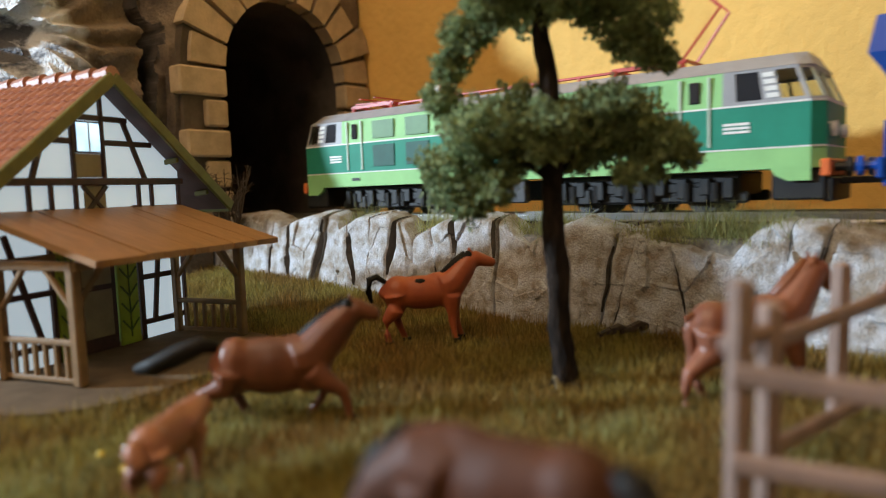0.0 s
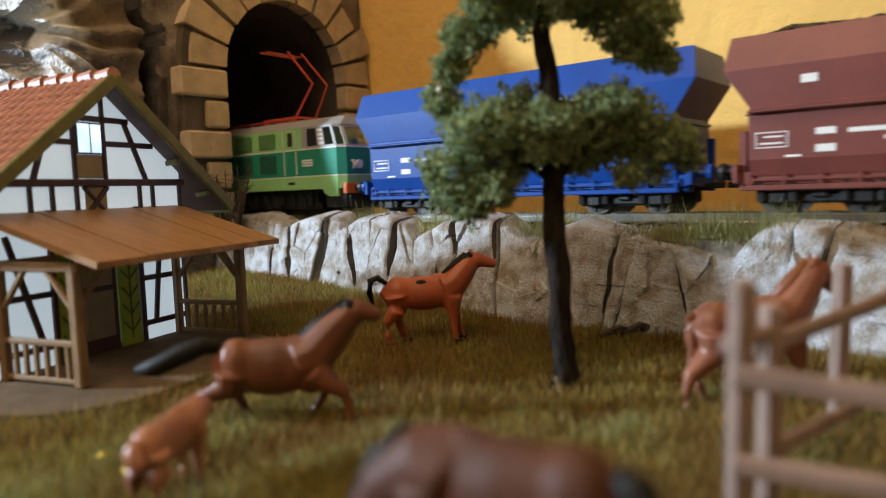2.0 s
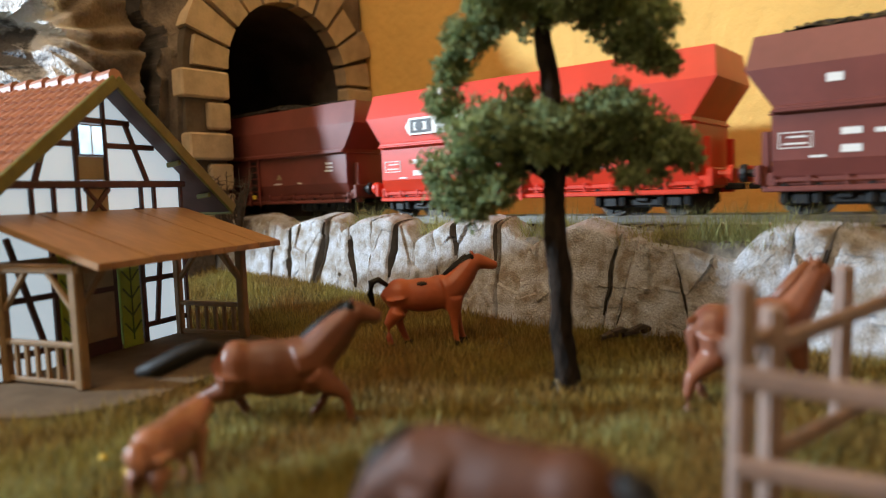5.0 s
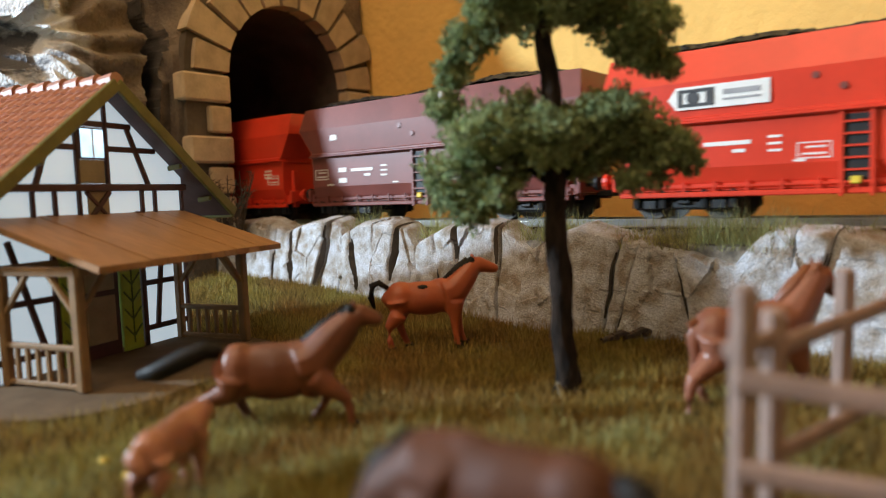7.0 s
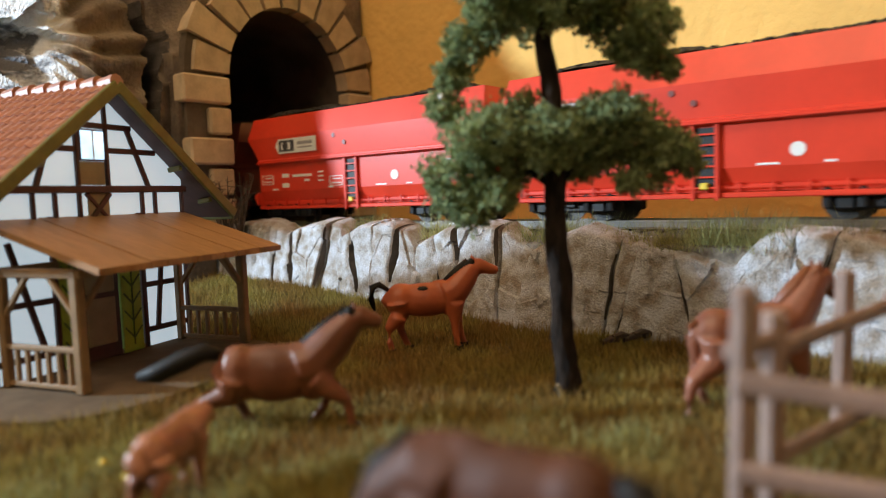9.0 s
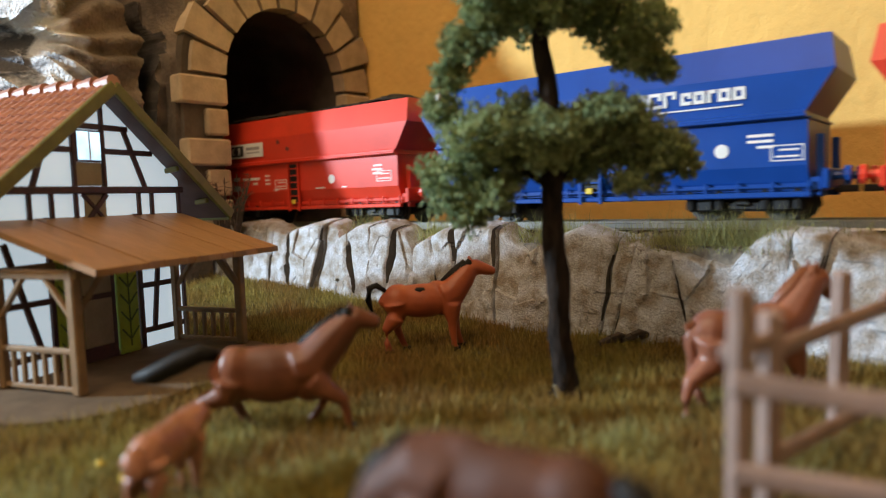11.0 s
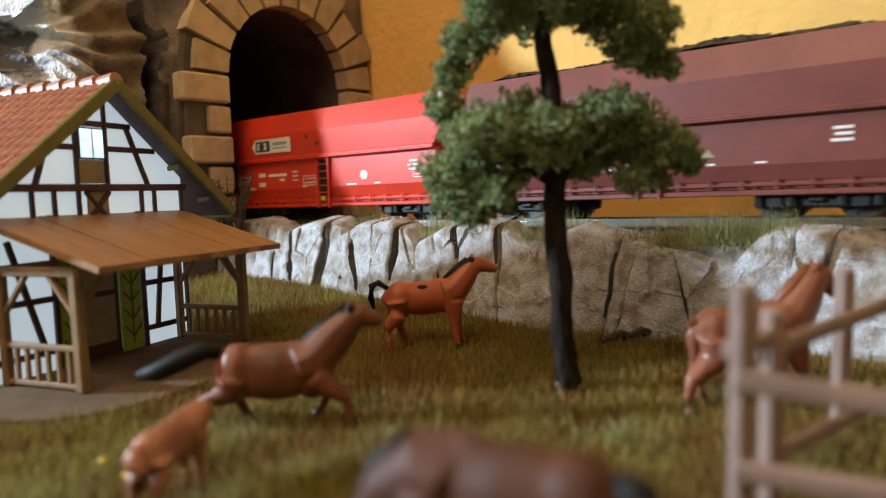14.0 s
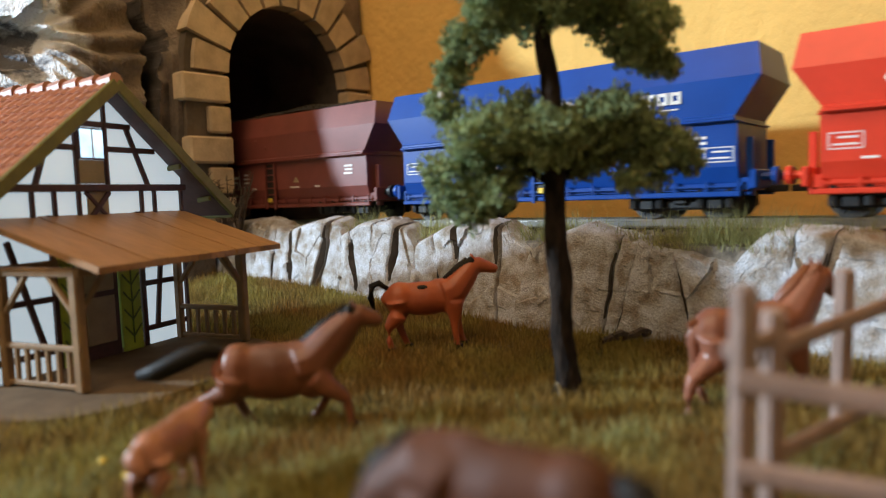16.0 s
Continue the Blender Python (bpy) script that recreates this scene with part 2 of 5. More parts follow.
def meadow_height(x, y):
    p = LINE_INV @ Vector((x, y, 0))
    rise = 0.004 * max(0.0, min(1.0, (p.x - 0.38) / 0.2))
    rise += 0.0050 * max(0.0, min(1.0, (p.x - 0.37) / 0.12)) * max(0.0, min(1.0, (0.078 - p.y) / 0.036))
    near = 0.0035 * max(0.0, min(1.0, (0.085 - y) / 0.04))
    return GROUND + rise + near + 0.0012 * noise.noise(Vector((x * 25, y * 25, 3))) + 0.0006 * noise.noise(Vector((x * 90, y * 90, 7)))


def ground():
    nx, ny = 150, 80
    verts, faces = [], []
    for j in range(ny):
        for i in range(nx):
            p = LINE @ Vector((-2.1 + 4.4 * i / (nx - 1) if not 30 < i < 120 else -0.25 + (i - 30) * 1.1 / 90, 0.026 + 1.17 * (j / (ny - 1)) ** 1.6, 0))
            verts.append((p.x, p.y, meadow_height(p.x, p.y)))
    for j in range(ny - 1):
        for i in range(nx - 1):
            a = j * nx + i
            faces.append((a, a + 1, a + nx + 1, a + nx))
    ob = raw_mesh("ground", verts, faces, SOIL, True)
    return tagged(ob, "brownish green meadow ground below the railway", "ground", kind="structure")


ground()


def embankment():
    bm = bmesh.new()
    prism(bm, [(0.0300, -0.074), (0.0260, -0.007), (0.014, -0.0035), (-0.014, -0.0035), (-0.022, -0.007), (WALL_Y + 0.001, -0.007), (WALL_Y + 0.001, -0.074)], -2.1, 2.3, "x")
    ob = link("embankment", bm, BALLAST)
    ob.matrix_world = LINE
    return tagged(ob, "gravelly raised track bed behind a rock wall", "track bed", kind="structure")


embankment()

# ---- rock retaining wall ----


# the humps of the crest along the line: from, to, peak, top, the notches at both ends and how each flank falls away
HUMPS = [(0.262, 0.3135, 0.2990, -0.0002, -0.0080, -0.0099, 2.2, 3.0), (0.3135, 0.3775, 0.358, 0.0009, -0.0099, -0.0085, 0.85, 1.6),
         (0.3775, 0.428, 0.395, 0.0021, -0.0085, -0.0066, 1.7, 2.6), (0.428, 0.4655, 0.4425, 0.0029, -0.0066, -0.0022, 2.0, 2.4),
         (0.4655, 0.503, 0.476, 0.0036, -0.0023, -0.0013, 2.0, 1.5), (0.503, 0.560, 0.520, 0.0035, -0.0014, 0.0002, 1.6, 1.4), (0.560, 0.66, 0.60, 0.001, 0.0, -0.004, 2, 2)]
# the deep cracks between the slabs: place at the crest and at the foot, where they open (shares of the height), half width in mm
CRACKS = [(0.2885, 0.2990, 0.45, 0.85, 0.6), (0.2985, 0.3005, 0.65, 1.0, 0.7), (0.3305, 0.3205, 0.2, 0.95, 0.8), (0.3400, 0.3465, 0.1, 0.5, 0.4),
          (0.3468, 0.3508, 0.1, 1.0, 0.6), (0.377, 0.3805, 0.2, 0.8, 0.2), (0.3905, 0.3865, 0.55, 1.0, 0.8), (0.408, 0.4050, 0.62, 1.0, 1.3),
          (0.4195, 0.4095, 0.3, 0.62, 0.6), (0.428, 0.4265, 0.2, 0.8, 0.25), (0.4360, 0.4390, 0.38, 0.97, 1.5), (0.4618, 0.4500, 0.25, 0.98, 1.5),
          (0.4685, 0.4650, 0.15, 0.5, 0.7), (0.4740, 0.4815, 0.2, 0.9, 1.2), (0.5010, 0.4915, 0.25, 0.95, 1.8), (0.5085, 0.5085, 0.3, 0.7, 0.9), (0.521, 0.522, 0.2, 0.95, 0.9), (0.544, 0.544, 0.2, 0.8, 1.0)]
_r = random.Random(17)
_s = 0.262
while _s > -0.65:
    _w = _r.uniform(0.03, 0.06)
    HUMPS.append((_s - _w, _s, _s - _w * _r.uniform(0.35, 0.6), _r.uniform(-0.001, 0.002), _r.uniform(-0.008, -0.004), -0.008, 2.0, 2.0))
    for _k in (0.5, 1.0):
        CRACKS.append((_s - _w * _k, _s - _w * _k + _r.uniform(-0.004, 0.004), _r.uniform(0.1, 0.4), _r.uniform(0.7, 1.0), _r.uniform(0.3, 1.2)))
    _s -= _w
CRACKS.sort()


def wall_crest(s):
    """The height of the crest along the line."""
    for a, b, peak, top, left, right, fall_a, fall_b in HUMPS:
        if a <= s < b:
            notch, edge, fall = (left, a, fall_a) if s < peak else (right, b, fall_b)
            return notch + (top - notch) * (1 - (abs(s - peak) / abs(edge - peak)) ** fall)
    return -0.002


def facet(p, scale, amount):
    """Angular broken-rock relief: each cell of a scattered pattern is a plane with a lean of its own."""
    q = p * scale
    c = noise.voronoi(q)[1][0]
    g = Vector((math.sin(c.x * 37.1 + c.z * 11.3), math.sin(c.y * 29.7 + c.x * 7.9), math.sin(c.z * 41.3 + c.y * 5.1)))
    return amount * (g.dot(q - c) + 0.35 * math.sin(c.x * 91 + c.y * 53 + c.z * 17))


def rock_wall():
    """One long cast of upright rock slabs: each leans a little otherwise than the next, with dark cracks between them."""
    rng = random.Random(5)
    rows = 72
    lines = [(-0.70, -0.70, 0, 0, 0)] + CRACKS + [(0.65, 0.65, 0, 0, 0)]

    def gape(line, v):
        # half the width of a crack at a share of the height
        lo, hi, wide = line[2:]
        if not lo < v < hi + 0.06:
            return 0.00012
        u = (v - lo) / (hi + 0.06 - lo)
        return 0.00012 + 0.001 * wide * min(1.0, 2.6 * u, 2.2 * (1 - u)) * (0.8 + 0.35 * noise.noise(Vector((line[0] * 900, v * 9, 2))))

    columns = []                 # for each column: the points from foot to crest, and whether each is inside a crack
    for one, two in zip(lines, lines[1:]):
        lean, out, tilt = rng.uniform(-0.20, 0.20), rng.uniform(-0.0016, 0.0016), rng.uniform(-0.10, 0.10)
        width = two[0] - one[0]
        n = max(5, round(width / (0.0005 if one[0] > 0.26 else 0.0025)))
        for k in range(-1, n + 2):
            pts = []
            for j in range(rows):
                v = j / (rows - 1)
                wob = 0.0007 * noise.noise(Vector((one[0] * 300, v * 5, 8))), 0.0007 * noise.noise(Vector((two[0] * 300, v * 5, 8)))
                a, b = one[1] + (one[0] - one[1]) * v + wob[0], two[1] + (two[0] - two[1]) * v + wob[1]
                ga, gb = gape(one, v), gape(two, v)
                u = max(0.0, min(1.0, k / n))
                s = a + ga + (b - gb - a - ga) * u
                sunk = 0.0
                if k == -1:
                    s, sunk = a, min(0.0035, 2.2 * ga)
                elif k == n + 1:
                    s, sunk = b, min(0.0035, 2.2 * gb)
                y = 0.0372 - 0.0085 * v + out + lean * (u - 0.5) * min(width, 0.02) + tilt * (v - 0.5) * 0.014
                y += facet(Vector((s, 0.3, v * 0.034)), 62, 0.0013) + facet(Vector((s, 0.7, v * 0.034)), 120, 0.00030)
                y += 0.00022 * noise.noise(Vector((s * 420, v * 15, 1))) + 0.00012 * noise.noise(Vector((s * 1300, v * 48, 4)))
                y -= sunk + 0.0007 * max(0.0, 1 - min(u * width, (1 - u) * width) / 0.0012) ** 2
                top = wall_crest(s) + 0.0007 * noise.noise(Vector((s * 260, 0, 0)))
                z = -0.040 + (top + 0.040) * v
                if v > 0.91:
                    q = (v - 0.91) / 0.09
                    y -= 0.010 * q * q
                    z -= 0.0008 * q * q
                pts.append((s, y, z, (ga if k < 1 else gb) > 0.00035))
            columns.append((k in (-1, n), pts))
    verts = [p[:3] for _, pts in columns for p in pts]
    faces, dark = [], []
    for i in range(len(columns) - 1):
        for j in range(rows - 1):
            a = i * rows + j
            faces.append((a, a + rows, a + rows + 1, a + 1))
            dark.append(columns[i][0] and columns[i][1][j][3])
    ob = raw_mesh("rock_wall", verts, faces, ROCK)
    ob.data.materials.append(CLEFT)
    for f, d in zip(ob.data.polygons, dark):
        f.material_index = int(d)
    ob.matrix_world = LINE
    return tagged(ob, "pale grey cast rock retaining wall with dark upright cracks", "rock wall", kind="structure")


rock_wall()

# ---- tunnel portal and mountain ----
PORTAL_S, PORTAL_Y, HALF, SPRING = 0.544, -0.0122, 0.0385, 0.070
RING = 0.0222


def arch_line(r, n=24, foot=-0.006):
    """Points of the opening's outline at r beyond the clear width: up one side, over the arch and down the other."""
    pts = [(PORTAL_Y + HALF + r, foot)]
    pts += [(PORTAL_Y + (HALF + r) * math.cos(a), SPRING + (HALF + r) * math.sin(a)) for a in (math.pi * k / n for k in range(n + 1))]
    pts.append((PORTAL_Y - HALF - r, foot))
    return [(max(y, WALL_Y + 0.0006), z) for y, z in pts]


def portal():
    top = thing("tunnel_portal", LINE, "beige stone tunnel portal arch with dark joints", "tunnel portal", kind="structure")
    bm = bmesh.new()
    inner, outer = arch_line(0.001), arch_line(RING - 0.001)
    a0 = [bm.verts.new((PORTAL_S + 0.0015, y, z)) for y, z in inner]
    a1 = [bm.verts.new((PORTAL_S + 0.0015, y, z)) for y, z in outer]
    b0 = [bm.verts.new((PORTAL_S + 0.03, y, z)) for y, z in inner]
    b1 = [bm.verts.new((PORTAL_S + 0.03, y, z)) for y, z in outer]
    for i in range(len(inner) - 1):
        bm.faces.new((a0[i], a0[i + 1], a1[i + 1], a1[i]))
        bm.faces.new((a1[i], a1[i + 1], b1[i + 1], b1[i]))
    part("mortar", bm, MORTAR, top)
    rng = random.Random(3)
    # upright courses, long and short in turn
    for side in (1, -1):
        courses = (-0.0060, -0.0008, 0.0133, 0.0274, 0.0415, 0.0556, SPRING)
        for k, (z0, z1) in enumerate(zip(courses, courses[1:])):
            w = (RING + 0.001) if k % 2 else RING * 0.52
            y0 = PORTAL_Y + side * (HALF - 0.0006)
            y1 = max(WALL_Y + 0.0004, PORTAL_Y + side * (HALF + w + rng.uniform(-0.001, 0.001)))
            bm = a_box((PORTAL_S - rng.uniform(0.0012, 0.0026), min(y0, y1), z0 + 0.0009), (PORTAL_S + 0.007, max(y0, y1), z1 - 0.0009), 0.0009)
            part("stone", bm, STONE, top)
    n = 11
    for k in range(n):
        a0, a1 = math.pi * (k + 0.08) / n, math.pi * (k + 0.92) / n
        r0, r1 = HALF - 0.0006, HALF + RING * (1.04 if k % 2 else 0.80)
        pts = [(max(WALL_Y + 0.0004, PORTAL_Y + r * math.cos(a)), SPRING + r * math.sin(a)) for r, a in ((r0, a0), (r1, a0), (r1, (a0 + a1) / 2), (r1, a1), (r0, a1), (r0, (a0 + a1) / 2))]
        bm = prism(bmesh.new(), pts, PORTAL_S - rng.uniform(0.0010, 0.0022), PORTAL_S + 0.007, "x")
        part("stone", bm, STONE, top)
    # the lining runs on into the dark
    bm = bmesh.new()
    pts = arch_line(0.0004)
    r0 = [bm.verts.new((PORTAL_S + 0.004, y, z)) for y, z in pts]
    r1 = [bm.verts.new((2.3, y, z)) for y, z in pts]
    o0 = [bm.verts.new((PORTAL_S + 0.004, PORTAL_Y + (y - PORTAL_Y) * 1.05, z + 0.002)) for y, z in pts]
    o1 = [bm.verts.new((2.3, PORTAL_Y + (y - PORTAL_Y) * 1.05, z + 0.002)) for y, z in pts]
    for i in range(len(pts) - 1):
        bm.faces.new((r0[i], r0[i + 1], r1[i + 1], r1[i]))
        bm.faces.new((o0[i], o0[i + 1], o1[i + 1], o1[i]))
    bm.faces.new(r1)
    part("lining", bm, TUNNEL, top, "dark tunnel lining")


portal()


def blend_cliff():
    """Brown rock by the tunnel that turns, with a ragged edge, to dry-brushed grey rock away from it."""
    nt = CLIFF.node_tree
    hsv = next(n for n in nt.nodes if n.type == "HUE_SAT")
    tc = next(n for n in nt.nodes if n.type == "TEX_COORD")
    bsdf = nt.nodes["Principled BSDF"]
    sep = nt.nodes.new("ShaderNodeSeparateXYZ")
    nt.links.new(tc.outputs["Object"], sep.inputs[0])
    n = nt.nodes.new("ShaderNodeTexNoise")
    n.inputs["Scale"].default_value, n.inputs["Detail"].default_value = 40, 5
    nt.links.new(tc.outputs["Object"], n.inputs["Vector"])
    add = nt.nodes.new("ShaderNodeMath")
    add.operation, add.inputs[1].default_value = "MULTIPLY_ADD", 0.05
    nt.links.new(n.outputs["Fac"], add.inputs[0])
    nt.links.new(sep.outputs["Y"], add.inputs[2])
    edge = nt.nodes.new("ShaderNodeMapRange")
    edge.inputs["From Min"].default_value, edge.inputs["From Max"].default_value = 0.110, 0.117
    nt.links.new(add.outputs[0], edge.inputs["Value"])
    g = nt.nodes.new("ShaderNodeTexNoise")
    g.inputs["Scale"].default_value, g.inputs["Detail"].default_value, g.inputs["Roughness"].default_value = 34, 7, 0.6
    slant = nt.nodes.new("ShaderNodeMapping")
    slant.inputs["Rotation"].default_value, slant.inputs["Scale"].default_value = (0.65, 0, 0), (1, 0.55, 1.7)
    nt.links.new(tc.outputs["Object"], slant.inputs[0])
    nt.links.new(slant.outputs[0], g.inputs["Vector"])
    ramp = nt.nodes.new("ShaderNodeValToRGB")
    ramp.color_ramp.elements[0].position, ramp.color_ramp.elements[1].position = 0.45, 0.54
    ramp.color_ramp.elements[0].color, ramp.color_ramp.elements[1].color = (0.10, 0.10, 0.11, 1), (0.74, 0.75, 0.78, 1)
    nt.links.new(g.outputs["Fac"], ramp.inputs[0])
    mix = nt.nodes.new("ShaderNodeMix")
    mix.data_type = "RGBA"
    nt.links.new(edge.outputs[0], mix.inputs[0])
    nt.links.new(hsv.outputs[0], mix.inputs[6])
    nt.links.new(ramp.outputs[0], mix.inputs[7])
    nt.links.new(mix.outputs[2], bsdf.inputs["Base Color"])


blend_cliff()


def mountain():
    """Rough rock face round the portal and away to the side, with its crest above the view and its body behind."""
    ny, nz = 430, 330
    verts, faces = [], []
    y0, y1, z1 = WALL_Y + 0.002, 0.22, 0.24
    dark = []                    # faces of the deep cleft, whose shade is painted in the dark material

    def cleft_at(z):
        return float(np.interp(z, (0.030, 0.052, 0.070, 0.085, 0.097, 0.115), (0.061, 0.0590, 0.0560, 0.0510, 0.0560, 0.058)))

    def face_s(y, z):
        # broken rock beside the portal, folded ridges that fan out from one point, a dark cleft, then diagonal slabs away to the side
        s = PORTAL_S + (0.004 if y < 0.050 else 0.010)
        ramp = max(0.06, min(1.0, (y - 0.046) / 0.012))
        lean = 0.46 * max(0.0, z - 0.068) + 0.30 * max(0.0, z - 0.108)
        q = Vector((0.2, y + 0.45 * z, z - 0.3 * y))
        fan = math.atan2(z - 0.080, 0.104 - y) + 0.24 * noise.noise(q * 42)
        fold = (fan / 0.34) % 1.0
        fold = fold / 0.70 if fold < 0.70 else (1 - fold) / 0.30
        fold = 0.5 - 0.5 * math.cos(math.pi * fold)
        reach = min(1.0, math.hypot(z - 0.080, 0.104 - y) / 0.030)
        middle = max(0.0, min(1.0, (0.100 - y) / 0.008))
        rough = 0.0004 * noise.noise(q * 260) + 0.0012 * noise.noise(q * 120) + 0.0026 * noise.noise(q * 50)
        crag = middle * (0.0066 * reach * (fold - 0.5) + rough)
        if y > 0.090:
            d = Vector((0.4, (y + 0.75 * z) * 0.42, (z - 0.75 * y) * 1.1))
            crag += min(1.0, (y - 0.090) / 0.010) * (facet(d, 40, 0.0120) + facet(d + Vector((2, 0, 0)), 90, 0.0028) + 0.0006 * noise.noise(q * 260))
        if y > 0.097:
            s += 1.5 * (y - 0.097)
        cleft = cleft_at(z)
        s += 0.060 * max(0.0, 1 - (abs(y - cleft - 0.0015) / 0.0034) ** 4) * min(1.0, max(0.0, (z - 0.03) / 0.02))
        if y > 0.05:
            s += 0.05 * min(1.0, (y - 0.05) / 0.01) * max(0.0, min(1.0, (0.034 - z) / 0.02))
        return s + lean * min(1.0, max(0.0, (y - 0.042) / 0.010)) - crag * ramp

    for j in range(nz):
        for i in range(ny):
            y = y0 + (y1 - y0) * (i / (ny - 1)) ** 1.25
            z = GROUND - 0.01 + (z1 - GROUND) * j / (nz - 1)
            verts.append((face_s(y, z), y, z))
    for j in range(nz - 1):
        for i in range(ny - 1):
            a = j * ny + i
            y, z = [sum(verts[k][c] for k in (a, a + 1, a + ny, a + ny + 1)) / 4 for c in (1, 2)]
            r = HALF + 0.009
            if abs(y - PORTAL_Y) < r and -0.03 < z < SPRING or (z >= SPRING and math.hypot(y - PORTAL_Y, z - SPRING) < r):
                continue
            faces.append((a, a + 1, a + ny + 1, a + ny))
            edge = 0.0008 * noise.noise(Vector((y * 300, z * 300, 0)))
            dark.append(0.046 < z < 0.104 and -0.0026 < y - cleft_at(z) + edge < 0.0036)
    # crest and back
    m = len(verts)
    for i in range(ny):
        y = y0 + (y1 - y0) * (i / (ny - 1)) ** 1.25
        verts.append((2.3, y, z1 + 0.01))
    for i in range(ny - 1):
        a = (nz - 1) * ny + i
        faces.append((a, a + 1, m + i + 1, m + i))
    q = len(verts)
    for j in range(nz):
        verts.append((2.3, y1, GROUND - 0.01 + (z1 - GROUND) * j / (nz - 1)))
    for j in range(nz - 1):
        a = j * ny + ny - 1
        faces.append((a, a + ny, q + j + 1, q + j))
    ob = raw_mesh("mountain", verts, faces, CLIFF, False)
    # second material: painted shade for the cleft
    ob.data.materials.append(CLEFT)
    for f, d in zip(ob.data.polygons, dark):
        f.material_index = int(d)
    ob.matrix_world = LINE
    return tagged(ob, "craggy brown and grey rock mountain round the tunnel mouth", "mountain", kind="structure")


mountain()

# ---- track ----


def track():
    top = thing("track", LINE, "single model railway track with steel rails", "railway track", kind="structure")
    for y in (0.00825, -0.00825):
        bm = bmesh.new()
        prism(bm, [(y - 0.0013, -0.0027), (y + 0.0013, -0.0027), (y + 0.0003, -0.0022), (y + 0.0003, -0.0008), (y + 0.00042, -0.0006), (y + 0.00042, 0),
                   (y - 0.00042, 0), (y - 0.00042, -0.0006), (y - 0.0003, -0.0008), (y - 0.0003, -0.0022)], -2.1, 2.3, "x")
        part("rail", bm, STEEL, top)
    me = None
    for k in range(130):
        s = -0.2 + k * 0.0072
        if me is None:
            ob = part("sleeper", a_box((-0.0013, -0.0150, -0.0040), (0.0013, 0.0150, -0.0027), 0.0002), SLEEPER, top)
            me = ob.data
        else:
            ob = new("sleeper", me)
            ob.parent = top
        ob.location = (s, 0, 0)
    bm = bmesh.new()
    for a, b in ((-2.1, -0.21), (0.74, 2.3)):
        s = a
        while s < b:
            box(bm, (s - 0.0013, -0.0150, -0.0040), (s + 0.0013, 0.0150, -0.0027))
            s += 0.0144
    tagged(part("far_sleepers", bm, SLEEPER, top), kind="stuff")


track()


# ---- the train ----
PITCH = 0.148          # a wagon over its buffers
# seconds, and how far along the line the gap behind the locomotive has come
ADVANCE = [(0, 0.288), (2.5, 0.519), (4.0, 0.665), (6.5, 0.9055), (7.0, 0.9530), (9.0, 1.1395), (11.5, 1.3682), (12.0, 1.4128), (13.0, 1.5044), (13.5, 1.5530), (14.5, 1.6474), (16.0, 1.786)]
WHEEL_R = 0.0054
moving, wheelsets = [], []


def wheelset(parent, x, z=WHEEL_R):
    w = part("wheelset", wheel_shape(), [BLACK, TREAD], parent, "dark wheelset with worn steel treads")
    w.location = (x, 0, z)
    wheelsets.append((w, x))
    return w


def wheel_shape():
    bm = bmesh.new()
    for y in (0.0082, -0.0082):
        for r, a, b, idx in ((WHEEL_R, 0.0, 0.0014, 1), (WHEEL_R + 0.0009, -0.0006, 0.0, 1), (WHEEL_R * 0.8, 0.0, 0.0018, 0)):
            s = 1 if y > 0 else -1
            pts = [(r * math.cos(k * math.pi / 9), r * math.sin(k * math.pi / 9)) for k in range(18)]
            n = len(bm.faces)
            prism(bm, pts, y + s * a, y + s * b, "y")
            bm.faces.ensure_lookup_table()
            for f in bm.faces[n:]:
                f.material_index = idx
        for k in range(4):
            a = k * math.pi / 2
            n = len(bm.faces)
            beam(bm, (0, y * 1.22, 0), (WHEEL_R * 0.85 * math.cos(a), y * 1.22, WHEEL_R * 0.85 * math.sin(a)), 0.0006, 0.0012)
    box(bm, (-0.0009, -0.008, -0.0009), (0.0009, 0.008, 0.0009))
    return bm


def bogie(parent, x, axles, length, name="bogie"):
    bm = bmesh.new()
    for y in (0.0118, -0.0118):
        s = 1 if y > 0 else -1
        box(bm, (x - length / 2, y - 0.0008, 0.0060), (x + length / 2, y + 0.0008, 0.0092), 0.0004)
        for ax in axles:
            box(bm, (ax - 0.0022, y - 0.001, 0.0030), (ax + 0.0022, y + s * 0.0018, 0.0080), 0.0004)
            for e in (-0.0042, 0.0042):
                tube(bm, [(ax + e, y + s * 0.0012, 0.0035), (ax + e, y + s * 0.0012, 0.0090)], [0.0013, 0.0013], 7)
        box(bm, (x - 0.002, y - 0.001, 0.0045), (x + 0.002, y + s * 0.0016, 0.0105), 0.0004)
        box(bm, (x - length * 0.58, y - 0.0010, 0.0028), (x + length * 0.58, y + 0.0004, 0.0062), 0.0008)
    box(bm, (x - 0.004, -0.0118, 0.0062), (x + 0.004, 0.0118, 0.0095))
    part(name, bm, BLACK, parent, "black sprung bogie")
    for ax in axles:
        wheelset(parent, ax)


def print_bars(parent, rows, side=1, mat=None, name="lettering", label="white print"):
    """Unreadable print: bars of (x0, x1, z0, z1, y) proud of the side."""
    for x0, x1, z0, z1, y in rows:
        part(name, a_box((x0, y if side > 0 else -y - 0.0002, z0), (x1, y + 0.0002 if side > 0 else -y, z1)), mat or WHITE, parent, label if mat is None else "")


